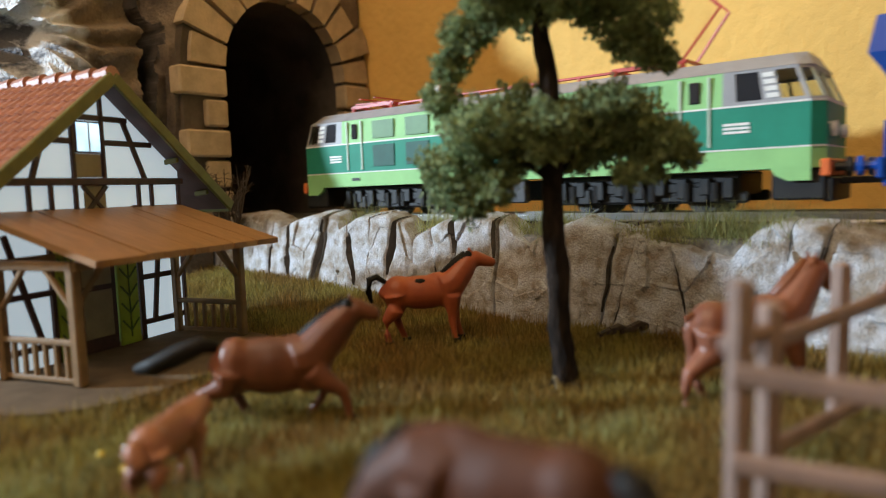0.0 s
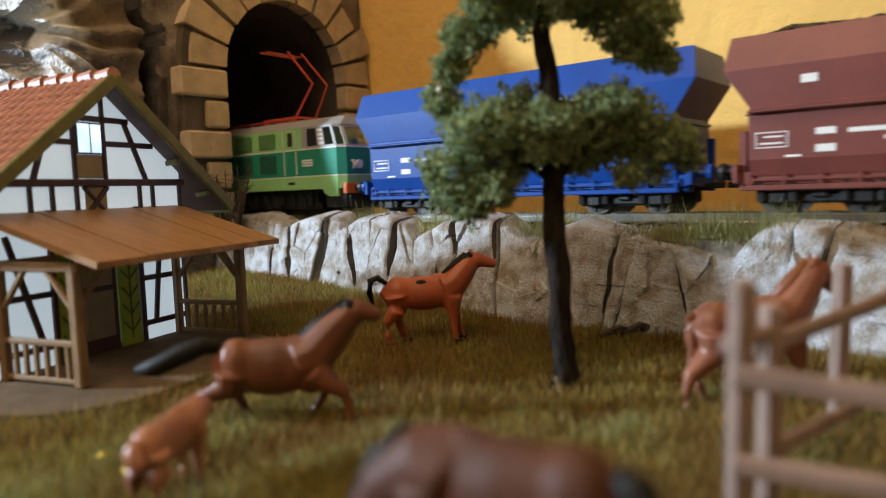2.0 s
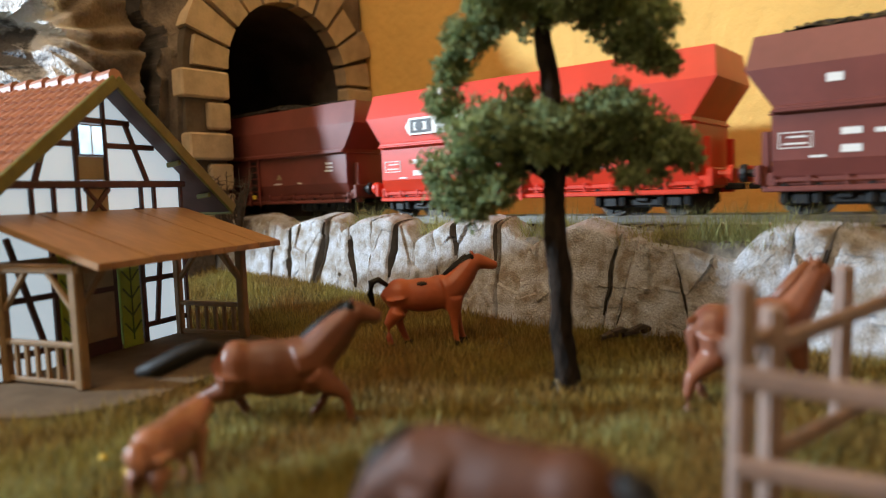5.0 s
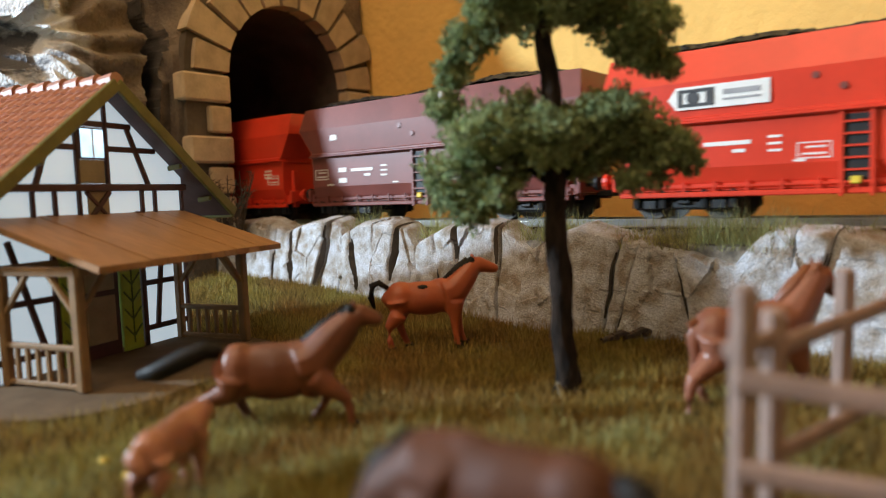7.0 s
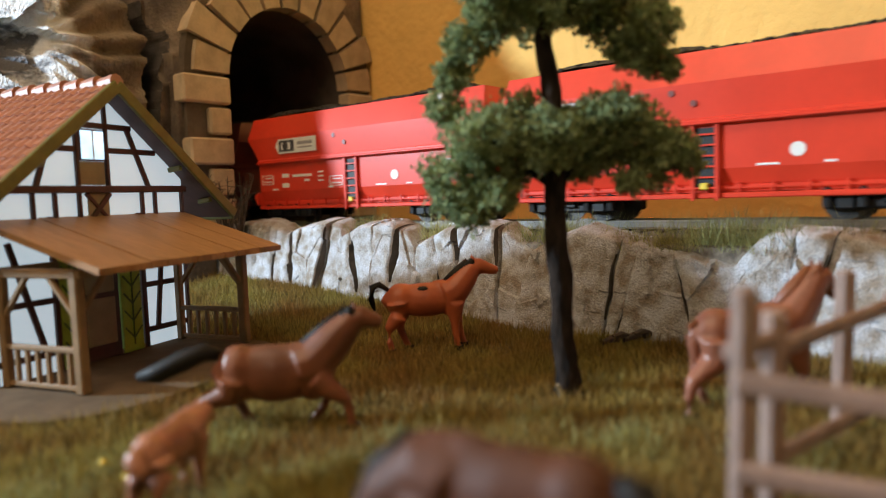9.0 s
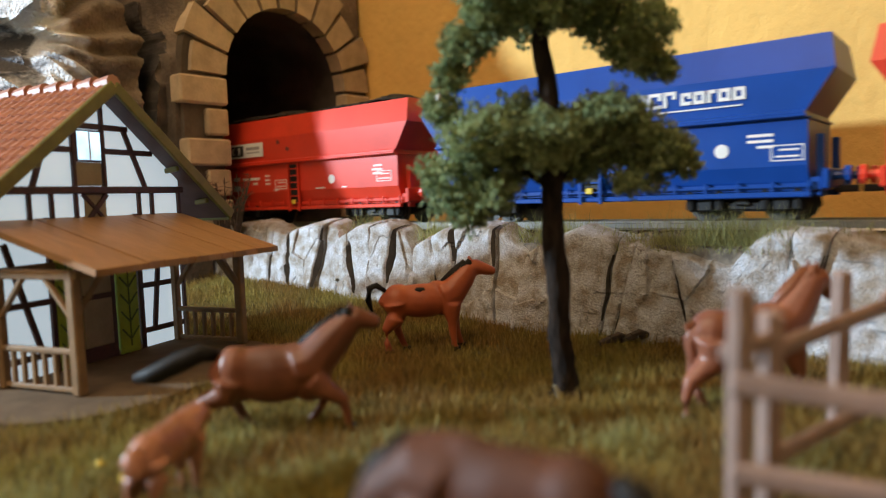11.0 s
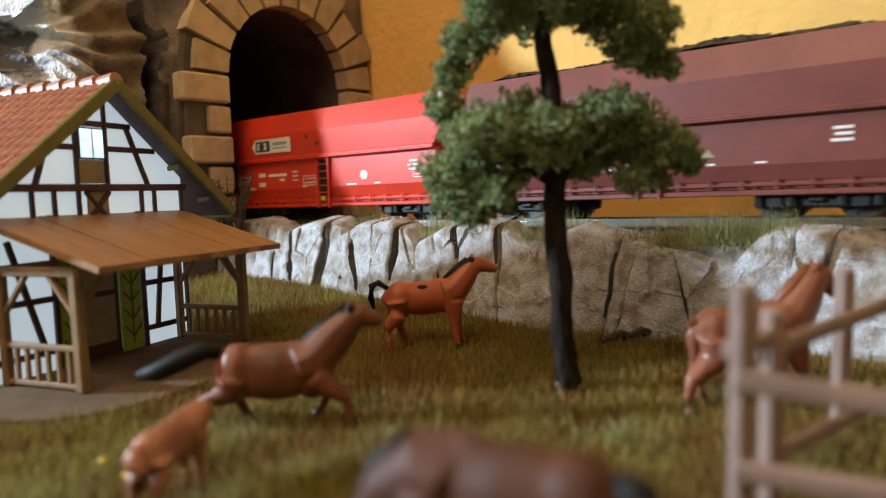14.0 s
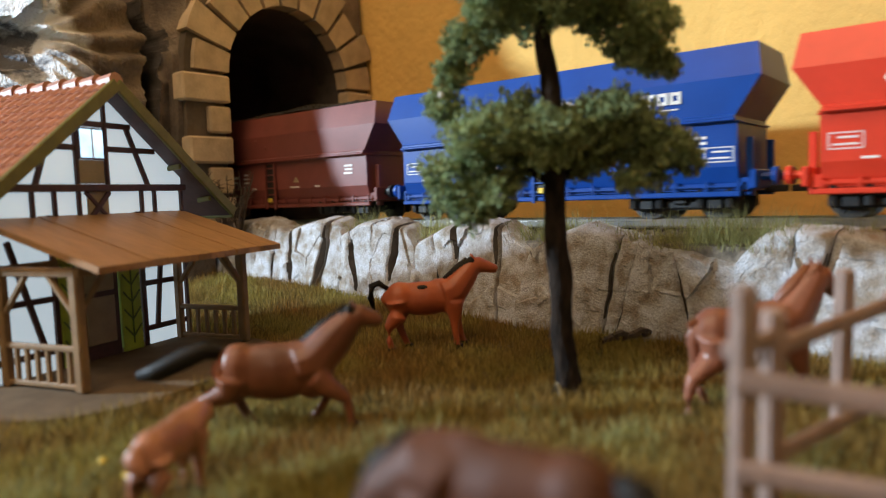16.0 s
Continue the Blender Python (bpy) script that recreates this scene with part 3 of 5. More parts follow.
def buffers(parent, x, direction, mat):
    for y in (0.0100, -0.0100):
        bm = bmesh.new()
        tube(bm, [(x, y, 0.0122), (x + direction * 0.0040, y, 0.0122)], [0.0013, 0.0011], 8)
        tube(bm, [(x + direction * 0.0040, y, 0.0122), (x + direction * 0.0055, y, 0.0122)], [0.0027, 0.0026], 12)
        part("buffer", bm, mat, parent, "round sprung buffer")
    bm = bmesh.new()
    box(bm, (x, -0.0016, 0.0075), (x + direction * 0.0060, 0.0016, 0.0095), 0.0003)
    part("coupling", bm, BLACK, parent, "black hook coupling")


def hopper_wagon(name, paint, label, marks, load):
    top = thing(name, LINE, label, "hopper wagon", "wagons of the train")
    half = PITCH / 2 - 0.0065

    def loft(levels, x_of):
        bm = bmesh.new()
        rings = []
        for y, z in levels:
            e = x_of(z)
            rings.append([bm.verts.new(p) for p in ((-e, -y, z), (e, -y, z), (e, y, z), (-e, y, z))])
        for r0, r1 in zip(rings, rings[1:]):
            for k in range(4):
                bm.faces.new((r0[k], r0[(k + 1) % 4], r1[(k + 1) % 4], r1[k]))
        bm.faces.new(rings[0][::-1])
        bm.faces.new(rings[-1])
        return bm

    low = loft([(0.0126, 0.0080), (0.0143, 0.0110), (0.0158, 0.0152), (0.0158, 0.0276)], lambda z: half - 0.0040)
    part("lower_hopper", low, paint, top)
    up = loft([(0.0158, 0.0276), (0.0171, 0.0290), (0.0171, 0.0296), (0.0164, 0.0300), (0.0170, 0.0403), (0.0138, 0.0498)],
              lambda z: half - 0.0045 + min(1.0, max(0.0, (z - 0.0296) / 0.0107)) * 0.0072 - max(0.0, z - 0.0403) * 0.16)
    part("upper_hopper", up, paint, top)
    bm = bmesh.new()
    for y in (0.0174, -0.0174):
        box(bm, (-half + 0.004, y - 0.0006, 0.0281), (half - 0.004, y + 0.0006, 0.0288), 0.0002)
    part("flap_hinge_rail", bm, paint, top)
    # underframe and walkway rails
    bm = bmesh.new()
    for y in (0.0152, -0.0152):
        box(bm, (-half + 0.003, y - 0.0008, 0.0066), (half - 0.003, y + 0.0008, 0.0082), 0.0003)
        box(bm, (-half + 0.004, y - 0.0003, 0.0094), (half - 0.004, y + 0.0003, 0.0099))
        for k in range(15):
            x = -half + 0.004 + k * (2 * half - 0.008) / 14
            box(bm, (x - 0.0003, y - 0.0003, 0.0082), (x + 0.0003, y + 0.0005, 0.0112))
    box(bm, (-half + 0.001, -0.0140, 0.0085), (half - 0.001, 0.0140, 0.0120))
    for e in (-1, 1):
        box(bm, (e * half - 0.0011, -0.0155, 0.0088), (e * half + 0.0006, 0.0155, 0.0142), 0.0003)
    part("underframe", bm, paint, top)
    # end posts on the headstock, a rim under the overhang
    for e in (-1, 1):
        for y in (-0.0110, 0.0110):
            part("end_post", a_box((min(e * (half - 0.0026), e * (half - 0.0006)), y - 0.0013, 0.0066), (max(e * (half - 0.0026), e * (half - 0.0006)), y + 0.0013, 0.0236), 0.0002), paint, top)
        part("end_rim", a_box((min(e * (half - 0.0052), e * (half - 0.0032)), -0.0160, 0.0276), (max(e * (half - 0.0052), e * (half - 0.0032)), 0.0160, 0.0282), 0.0002), paint, top)
        buffers(top, e * half, e, paint if paint is not BROWN else BLACK)
    for side in (1, -1):
        ladder = part("ladder", box(box(bmesh.new(), (-0.0040, side * 0.0163, 0.0060), (-0.0030, side * 0.0171, 0.0283)),
                                    (0.0030, side * 0.0163, 0.0060), (0.0040, side * 0.0171, 0.0283)), paint, top)
        for k in range(6):
            z = 0.0095 + k * 0.0031
            part("rung", a_box((-0.0032, side * 0.0164, z), (0.0032, side * 0.0170, z + 0.0005)), paint, ladder)
        # flat black panel: shade painted where the side has no hollow
        part("recess_shade", a_box((-0.0030, side * 0.01585, 0.0100), (0.0030, side * 0.0161, 0.0272)), BLACK, top, "flat black panel painted as shade behind the ladder")
        part("lever", a_box((-0.0012, side * 0.0164, 0.0092), (0.0012, side * 0.0176, 0.0112), 0.0003), YELLOW, top, "yellow unloading lever")
        bm = bmesh.new()
        for x, z in ((0.0095, 0.0380), (0.0030, 0.0345)):
            tube(bm, [(x, side * 0.0160, z), (x, side * 0.0172, z)], [0.0010, 0.0010], 8)
        part("latch", bm, DARK if paint is BLUE else BROWN, top)
    for e in (-1, 1):
        bogie(top, e * (half - 0.0215), [e * (half - 0.0215) - 0.0105, e * (half - 0.0215) + 0.0105], 0.028)
    marks(top, half)
    if load:
        bm = bmesh.new()
        rng = random.Random(len(moving) + 11)
        n, rows, phase = 70, 8, len(moving)
        hx = half - 0.003

        def heap(x, y):
            edge = min(1.0, (hx - abs(x)) / 0.010)
            return 0.0488 + max(0.0, edge) ** 0.6 * (0.0038 + 0.0009 * math.sin(x * 70 + phase) + 0.0005 * math.sin(x * 190 + 2 * phase)) * max(0.0, 1 - (y / 0.0145) ** 2) ** 0.5

        grid = [[bm.verts.new((-hx + 2 * hx * i / (n - 1), -0.0136 + 0.0272 * j / (rows - 1),
                               heap(-hx + 2 * hx * i / (n - 1), -0.0136 + 0.0272 * j / (rows - 1)) + rng.uniform(-0.0003, 0.0004))) for j in range(rows)] for i in range(n)]
        for i in range(n - 1):
            for j in range(rows - 1):
                bm.faces.new((grid[i][j], grid[i + 1][j], grid[i + 1][j + 1], grid[i][j + 1]))
        for k in range(150):
            x, y = rng.uniform(-hx + 0.002, hx - 0.002), rng.uniform(0.001, 0.0132)
            r = rng.uniform(0.0003, 0.0008)
            ball(bm, (x, y, heap(x, y)), (r, r * 1.2, r * 0.8), None, 5, 3)
        tagged(part("coal_heap", bm, COAL, top, "heap of dark coal"), kind="stuff")
    return top


def text_part(parent, body, x, z, size, y, mat, name="lettering"):
    """Letters on the side that faces the meadow: they run against the line's x."""
    c = bpy.data.curves.new(name, "FONT")
    c.body, c.size, c.extrude, c.align_x, c.align_y = body, size, 0.00008, "CENTER", "CENTER"
    tmp = new(name, c)
    bpy.context.view_layer.update()
    me = bpy.data.meshes.new_from_object(tmp.evaluated_get(bpy.context.evaluated_depsgraph_get()))
    bpy.data.objects.remove(tmp)
    me.materials.append(mat)
    ob = new(name, me)
    ob.parent = parent
    ob.matrix_local = pose(x, y, z, 90, 0, 180)
    return ob


def disc(bm, x, z, r, y, n=14):
    prism(bm, [(x + r * math.cos(2 * math.pi * k / n), z + r * math.sin(2 * math.pi * k / n)) for k in range(n)], y, y + 0.0002, "y")


def small_print(top, half, seed):
    rng = random.Random(seed)
    y = 0.0158
    rows = [(0.0260, 0.0390, 0.0212, 0.0224, y), (0.0275, 0.0310, 0.0190, 0.0200, y), (0.0418, 0.0466, 0.0212, 0.0230, y), (0.0418, 0.0466, 0.0166, 0.0186, y),
            (0.0180, 0.0215, 0.0225, 0.0232, y), (0.0180, 0.0215, 0.0206, 0.0213, y), (0.0180, 0.0215, 0.0187, 0.0194, y)]
    for k in range(3):
        x0 = -half + 0.0125
        rows.append((x0, x0 + rng.uniform(0.004, 0.007), 0.0235 - k * 0.0016, 0.0243 - k * 0.0016, y))
    for x0, w in ((0.050, 0.004), (-0.020, 0.006), (0.012, 0.003), (-0.034, 0.003)):
        rows.append((x0, x0 + w, 0.0156, 0.0162, y))
    print_bars(top, rows)
    frame_plate(top, 0.0575, 0.0205)


def blue_marks(top, half):
    small_print(top, half, 2)
    # a swirl and a wordmark drawn as plain shapes
    y = 0.01695
    bm = bmesh.new()
    swirl = [(-0.0018, 0.0012), (-0.0006, 0.0024), (0.0024, 0.0028), (0.0062, 0.0004), (0.0040, -0.0012), (0.0044, 0.0000), (0.0022, 0.0012)]
    for e in (1, -1):
        prism(bm, [(-0.0088 - e * u, 0.0362 + e * w) for u, w in swirl], y, y + 0.0002, "y")
    part("emblem", bm, WHITE, top, "white swirl emblem")
    x = -0.0156
    for k, w in enumerate((0.0038, 0.0041, 0.0038, 0.0031, 0.0034, 0.0024, 0.0034, 0.0034)):
        h, c = (0.0023, 0.0364) if k < 3 else (0.0018, 0.0361)
        bm = bmesh.new()
        t = 0.0010
        # an open ring of strokes for each letter
        box(bm, (x - t, y, c - h), (x, y + 0.0002, c + h))
        box(bm, (x - w, y, c + h - t), (x, y + 0.0002, c + h))
        if k not in (0, 2, 5):
            box(bm, (x - w, y, c - h), (x, y + 0.00022, c - h + t))
        if k != 5:
            box(bm, (x - w, y, (c - h) if k > 3 else c), (x - w + t, y + 0.00021, c + h))
        part("letter_shape", bm, WHITE, top)
        x -= w + (0.0006 if k != 2 else 0.0014)
    print_bars(top, [(-0.0470, -0.0160, 0.0326, 0.0330, 0.0168)])
    for k, cx in enumerate((-0.0210, -0.0320, -0.0412)):
        bm = bmesh.new()
        if k == 1:
            prism(bm, [(cx - 0.0023, 0.0186), (cx + 0.0023, 0.0186), (cx, 0.0220)], 0.0158, 0.0160, "y")
        else:
            disc(bm, cx, 0.0202, 0.0020, 0.0158)
        part("safety_mark", bm, WHITE, top, "white triangle mark" if k == 1 else "white disc mark")
    frame_plate(top, -0.0585, 0.0188)


def frame_plate(top, x, z):
    """A white-edged data panel."""
    bm = bmesh.new()
    for a, b, c, d in ((-0.0042, 0.0042, -0.0022, -0.0019), (-0.0042, 0.0042, 0.0019, 0.0022), (-0.0042, -0.0039, -0.0022, 0.0022), (0.0039, 0.0042, -0.0022, 0.0022),
                       (-0.003, 0.002, 0.0006, 0.0011), (-0.003, 0.003, -0.0012, -0.0007)):
        box(bm, (x + a, 0.0158, z + c), (x + b, 0.01598, z + d))
    part("data_panel", bm, WHITE, top, "white-edged data panel")


def red_marks(top, half):
    small_print(top, half, 3)
    y = 0.01700
    prism_bm = prism(bmesh.new(), [(0.0490, 0.0354), (0.0465, 0.0388), (0.0206, 0.0388), (0.0206, 0.0322), (0.0465, 0.0322)], y, y + 0.0003, "y")
    part("sign_plate", prism_bm, WHITE, top, "white sign with a dark emblem")
    bm = bmesh.new()
    disc(bm, 0.0415, 0.0355, 0.0019, y + 0.0003)
    box(bm, (0.0355, y + 0.0003, 0.0330), (0.0460, y + 0.0005, 0.0339))
    box(bm, (0.0355, y + 0.0003, 0.0371), (0.0460, y + 0.0005, 0.0380))
    box(bm, (0.0355, y + 0.0003, 0.0339), (0.0378, y + 0.0005, 0.0371))
    box(bm, (0.0446, y + 0.0003, 0.0339), (0.0460, y + 0.0005, 0.0371))
    part("emblem", bm, DARK, top, "dark round emblem")
    print_bars(top, [(0.0230, 0.0330, 0.0356, 0.0370, y + 0.0003), (0.0230, 0.0330, 0.0340, 0.0346, y + 0.0003)], 1, GREYROOF)
    bm = bmesh.new()
    disc(bm, -0.0246, 0.0195, 0.0020, 0.0158)
    part("safety_mark", bm, WHITE, top, "white disc mark")
    frame_plate(top, -0.0560, 0.0195)
    frame_plate(top, 0.0100, 0.0185)


def brown_marks(top, half):
    small_print(top, half, 4)
    print_bars(top, [(0.046, 0.050, 0.0350, 0.0372, 0.0168)])
    bm = prism(bmesh.new(), [(-0.0200, 0.0180), (-0.0160, 0.0180), (-0.0180, 0.0205)], 0.0158, 0.0160, "y")
    part("triangle_mark", bm, OCHRE, top, "small ochre triangle")


def locomotive():
    top = thing("electric_locomotive", LINE, "two-tone green electric locomotive with grey roof and red roof gear", "locomotive")
    half = 0.1045
    nose = 0.0034

    def body(z0, z1, mat, name, w0=0.0168, w1=0.0168, e0=0.0, e1=0.0, bevel=0.0):
        bm = bmesh.new()
        rings = []
        for z, w, e in ((z0, w0, e0), (z1, w1, e1)):
            pts = []
            for sx, sy in ((-1, -1), (1, -1), (1, 1), (-1, 1)):
                a, b = (sx * (half - e - nose), sy * w), (sx * (half - e), sy * w * 0.84)
                pts += [b, a] if sx * sy > 0 else [a, b]
            rings.append([bm.verts.new((x, y, z)) for x, y in pts])
        n = len(rings[0])
        for k in range(n):
            bm.faces.new((rings[0][k], rings[0][(k + 1) % n], rings[1][(k + 1) % n], rings[1][k]))
        bm.faces.new(rings[0][::-1])
        bm.faces.new(rings[1])
        return part(name, bm, mat, top)

    body(0.0122, 0.0178, LIME, "skirt_band")
    body(0.0178, 0.0182, WHITE, "lower_stripe", 0.01695, 0.01695, -0.0001, -0.0001)
    body(0.0182, 0.0298, TEAL, "lower_side")
    body(0.0298, 0.0303, WHITE, "upper_stripe", 0.01695, 0.01695, -0.0001, -0.0001)
    back = half - 0.0262
    mid = bmesh.new()
    prism(mid, [(-0.0168, 0.0303), (0.0168, 0.0303), (0.0162, 0.0398), (-0.0162, 0.0398)], -back, back, "x")
    part("upper_side", mid, LIME, top)

    def cab(e):
        """A hollow driver's cab: grey walls round real panes, so that one looks through from side to side."""
        foot = [(back, 0.0168), (half - nose, 0.0168), (half, 0.0141), (half, -0.0141), (half - nose, -0.0168), (back, -0.0168)]
        head = [(back, 0.0162), (half - nose - 0.0034, 0.0162), (half - 0.0040, 0.0136), (half - 0.0040, -0.0136), (half - nose - 0.0034, -0.0162), (back, -0.0162)]

        def sheet(name, k, u0, u1, v0, v1, mat, label="", thick=0.0007, out=0.0):
            def at(u, v, depth):
                p = [f + (g - f) * u for f, g in zip(foot[k], foot[k + 1])]
                q = [f + (g - f) * u for f, g in zip(head[k], head[k + 1])]
                n = Vector((foot[k][1] - foot[k + 1][1], foot[k + 1][0] - foot[k][0], 0)).normalized() * depth
                x, y = p[0] + (q[0] - p[0]) * v + n.x, p[1] + (q[1] - p[1]) * v + n.y
                return Vector((e * x, y, 0.0303 + 0.0095 * v))
            bm = bmesh.new()
            a = [bm.verts.new(at(u, v, out)) for u, v in ((u0, v0), (u1, v0), (u1, v1), (u0, v1))]
            b = [bm.verts.new(at(u, v, out - thick)) for u, v in ((u0, v0), (u1, v0), (u1, v1), (u0, v1))]
            bm.faces.new(a)
            bm.faces.new(b[::-1])
            for i in range(4):
                bm.faces.new((a[i], a[(i + 1) % 4], b[(i + 1) % 4], b[i]))
            part(name, bm, mat, top, label)

        for k in (0, 4):
            # along the side: wall, dark window, slatted wall, clear quarter pane, corner
            turn = (lambda a, b: (a, b)) if k == 0 else (lambda a, b: (1 - b, 1 - a))
            walls, panes = (((0.0, 0.17), (0.48, 0.70), (0.95, 1.0)), ((0.17, 0.48), (0.70, 0.95))) if k == 0 else (((0.0, 0.12), (0.50, 0.54), (0.95, 1.0)), ((0.12, 0.50), (0.54, 0.95)))
            for a, b in walls:
                sheet("cab_panel", k, *turn(a, b), 0.0, 1.0, GREYROOF, "grey cab wall")
            for a, b in panes:
                sheet("cab_panel", k, *turn(a, b), 0.0, 0.10, GREYROOF)
                sheet("cab_panel", k, *turn(a, b), 0.92, 1.0, GREYROOF)
            sheet("cab_window", k, *turn(*panes[0]), 0.10, 0.92, GLASS_DARK if k == 0 else GLASS, "cab side window", 0.0004, -0.0002)
            sheet("quarter_pane", k, *turn(*panes[1]), 0.10, 0.92, GLASS, "clear quarter window", 0.0003, -0.0002)
            for j in range(4 if k == 0 else 0):
                sheet("vent_slat", k, *turn(0.53, 0.68), 0.14 + 0.20 * j, 0.27 + 0.20 * j, WHITE, "pale ventilation slat", 0.0004, 0.0003)
        for k in (1, 2, 3):
            sheet("cab_panel", k, 0.0, 1.0, 0.0, 0.08, GREYROOF)
            sheet("cab_panel", k, 0.0, 1.0, 0.90, 1.0, GREYROOF)
            posts = ((0.0, 0.07), (0.47, 0.53), (0.93, 1.0)) if k == 2 else ((0.0, 0.10), (0.90, 1.0))
            for u0, u1 in posts:
                sheet("window_pillar", k, u0, u1, 0.08, 0.90, PALEGREEN)
            for (_, u0), (u1, _) in zip(posts, posts[1:]):
                sheet("windscreen", k, u0, u1, 0.08, 0.90, GLASS, "clear cab windscreen", 0.0003, -0.0002)

    cab(1)
    cab(-1)
    body(0.0398, 0.0440, GREYROOF, "roof", 0.0164, 0.0095, 0.0036, 0.0060)
    # cab glazing, grey cab pillars, doors, grilles
    for e in (1, -1):
        bm = bmesh.new()
        for y in (-0.0075, 0.0075):
            tube(bm, [(e * (half - 0.001), y, 0.0225), (e * (half + 0.0014), y, 0.0225)], [0.0019, 0.0019], 12)
        part("headlight", bm, WHITE, top, "pale headlights")
        bm = bmesh.new()
        box(bm, (e * half - 0.0012, -0.0160, 0.0098), (e * half + 0.0012, 0.0160, 0.0145), 0.0004)
        part("buffer_beam", bm, BUFFER_ORANGE, top, "orange buffer beam")
        part("handrail", beam(beam(bmesh.new(), (e * half, 0.0115, 0.0240), (e * (half + 0.0016), 0.0115, 0.0240), 0.0005, 0.0005),
                              (e * (half + 0.0016), 0.0115, 0.0205), (e * (half + 0.0016), 0.0115, 0.0245), 0.0006, 0.0006), WHITE, top)
        buffers(top, e * half, e, BLACK)
        bm = bmesh.new()
        box(bm, (e * half - 0.0015, -0.014, 0.0030), (e * half + 0.0010, 0.014, 0.0095), 0.0004)
        part("snow_plough", bm, BLACK, top)
    for side in (1, -1):
        y = 0.0169 * side
        for e in (1, -1):
            xd = e * (half - 0.0340)
            bm = bmesh.new()
            for dx in (-0.0042, 0.0042):
                box(bm, (xd + dx - 0.0003, y - 0.0003, 0.0190), (xd + dx + 0.0003, y + side * 0.0004, 0.0390))
            part("door_rail", bm, PALEGREEN, top, "pale door handrails")
            part("door_window", a_box((xd - 0.0016, y - 0.0003, 0.0318), (xd + 0.0016, y + 0.0003, 0.0380), 0.0003), GLASS_DARK, top)
            part("step_hole", a_box((xd - 0.0022, y - 0.0002, 0.0145), (xd + 0.0022, y + 0.0002, 0.0157)), BLACK, top)
            print_bars(top, [(e * 0.0822 - 0.0036, e * 0.0822 + 0.0036, 0.0225 + k * 0.0011, 0.0232 + k * 0.0011, 0.0169) for k in range(3)], side)
        for k in range(7):
            x = -0.054 + k * 0.018
            part("upper_grille", a_box((x - 0.0058, y - 0.0005, 0.0314), (x + 0.0058, y + 0.0003 * side, 0.0384)), OLIVE, top, "darker green upper grille")
            if k in (0, 1, 5, 6):
                part("lower_grille", a_box((x - 0.0058, y - 0.0005, 0.0200), (x + 0.0058, y + 0.0003 * side, 0.0286)), DEEPTEAL, top, "darker green lower grille")
        part("battery_box", a_box((-0.012, y - side * 0.004, 0.0040), (0.012, y - side * 0.0006, 0.0118), 0.0005), DARK, top)
        part("notice", a_box((0.004, y - side * 0.0008, 0.0085), (0.007, y - side * 0.0004, 0.0105)), YELLOW, top, "small yellow notice")
    for e in (-1, 1):
        c = e * 0.052
        bogie(top, c, [c - 0.019, c, c + 0.019], 0.056)
        bm = bmesh.new()
        box(bm, (c - 0.030, -0.0122, 0.0050), (c + 0.030, 0.0122, 0.0120), 0.0006)
        for k in range(9):
            x = c - 0.027 + k * 0.00675
            for y in (-0.0128, 0.0128):
                box(bm, (x - 0.0016, y - 0.0012, 0.0042 + 0.001 * (k % 2)), (x + 0.0016, y + 0.0012, 0.0105), 0.0004)
        part("bogie_cover", bm, BLACK, top, "black bogie side frame")
        # the skirt hangs lower below the cab
        x0, x1 = e * (half - 0.0135), e * (half - nose)
        for y in (0.0160, -0.0160):
            part("skirt_end", prism(bmesh.new(), [(x0, 0.0124), (x1, 0.0124), (x1, 0.0088), (x0 + e * 0.0045, 0.0088), (x0 + e * 0.0012, 0.0104)], y - 0.0007, y + 0.0007, "y"), LIME, top)
        part("cab_floor", a_box((min(x0, e * half), -0.0150, 0.0035), (max(x0, e * half), 0.0150, 0.0121), 0.0006), BLACK, top)
    # roof gear
    bm = bmesh.new()
    for y in (-0.006, 0.006):
        tube(bm, [(-0.060, y, 0.0458), (0.060, y, 0.0458)], [0.0005, 0.0005], 6)
        for k in range(9):
            x = -0.056 + k * 0.014
            tube(bm, [(x, y, 0.0436), (x, y, 0.0458)], [0.0007, 0.0006], 6)
    part("roof_bus_bar", bm, REDPAINT, top, "red roof conductor on insulators")
    for e in (1, -1):
        c = e * (0.068 if e > 0 else 0.053)
        bm = bmesh.new()
        for y in (-0.008, 0.008):
            beam(bm, (c - 0.012, y, 0.0460), (c + 0.012, y, 0.0460), 0.0008, 0.0012)
            for x in (-0.011, 0.011):
                tube(bm, [(c + x, y, 0.0428), (c + x, y, 0.0460)], [0.0010, 0.0008], 7)
        for x in (-0.012, 0.0, 0.012):
            beam(bm, (c + x, -0.008, 0.0462), (c + x, 0.008, 0.0462), 0.0009, 0.0009)
        pan = part("pantograph", bm, REDPAINT, top, "folded red pantograph" if e > 0 else "raised red pantograph")
        for y in (-0.006, 0.006):
            bm = bmesh.new()
            if e > 0:
                beam(bm, (c - 0.010, y, 0.0470), (c + 0.013, y * 0.8, 0.0478), 0.0006, 0.0006)
            else:
                beam(bm, (c - 0.010, y, 0.0465), (c - 0.021, y * 0.75, 0.0610), 0.0007, 0.0007)
                beam(bm, (c - 0.021, y * 0.75, 0.0610), (c - 0.004, y * 0.7, 0.0780), 0.0006, 0.0006)
            part("arm", bm, REDPAINT, pan)
        for x in (-0.004, 0.004) if e > 0 else (0.004, 0.008):
            z = 0.0488 if e > 0 else 0.0783
            part("contact_strip", beam(bmesh.new(), (c + x, -0.011, z), (c + x, 0.011, z), 0.0006, 0.0006), REDPAINT, pan)
    return top


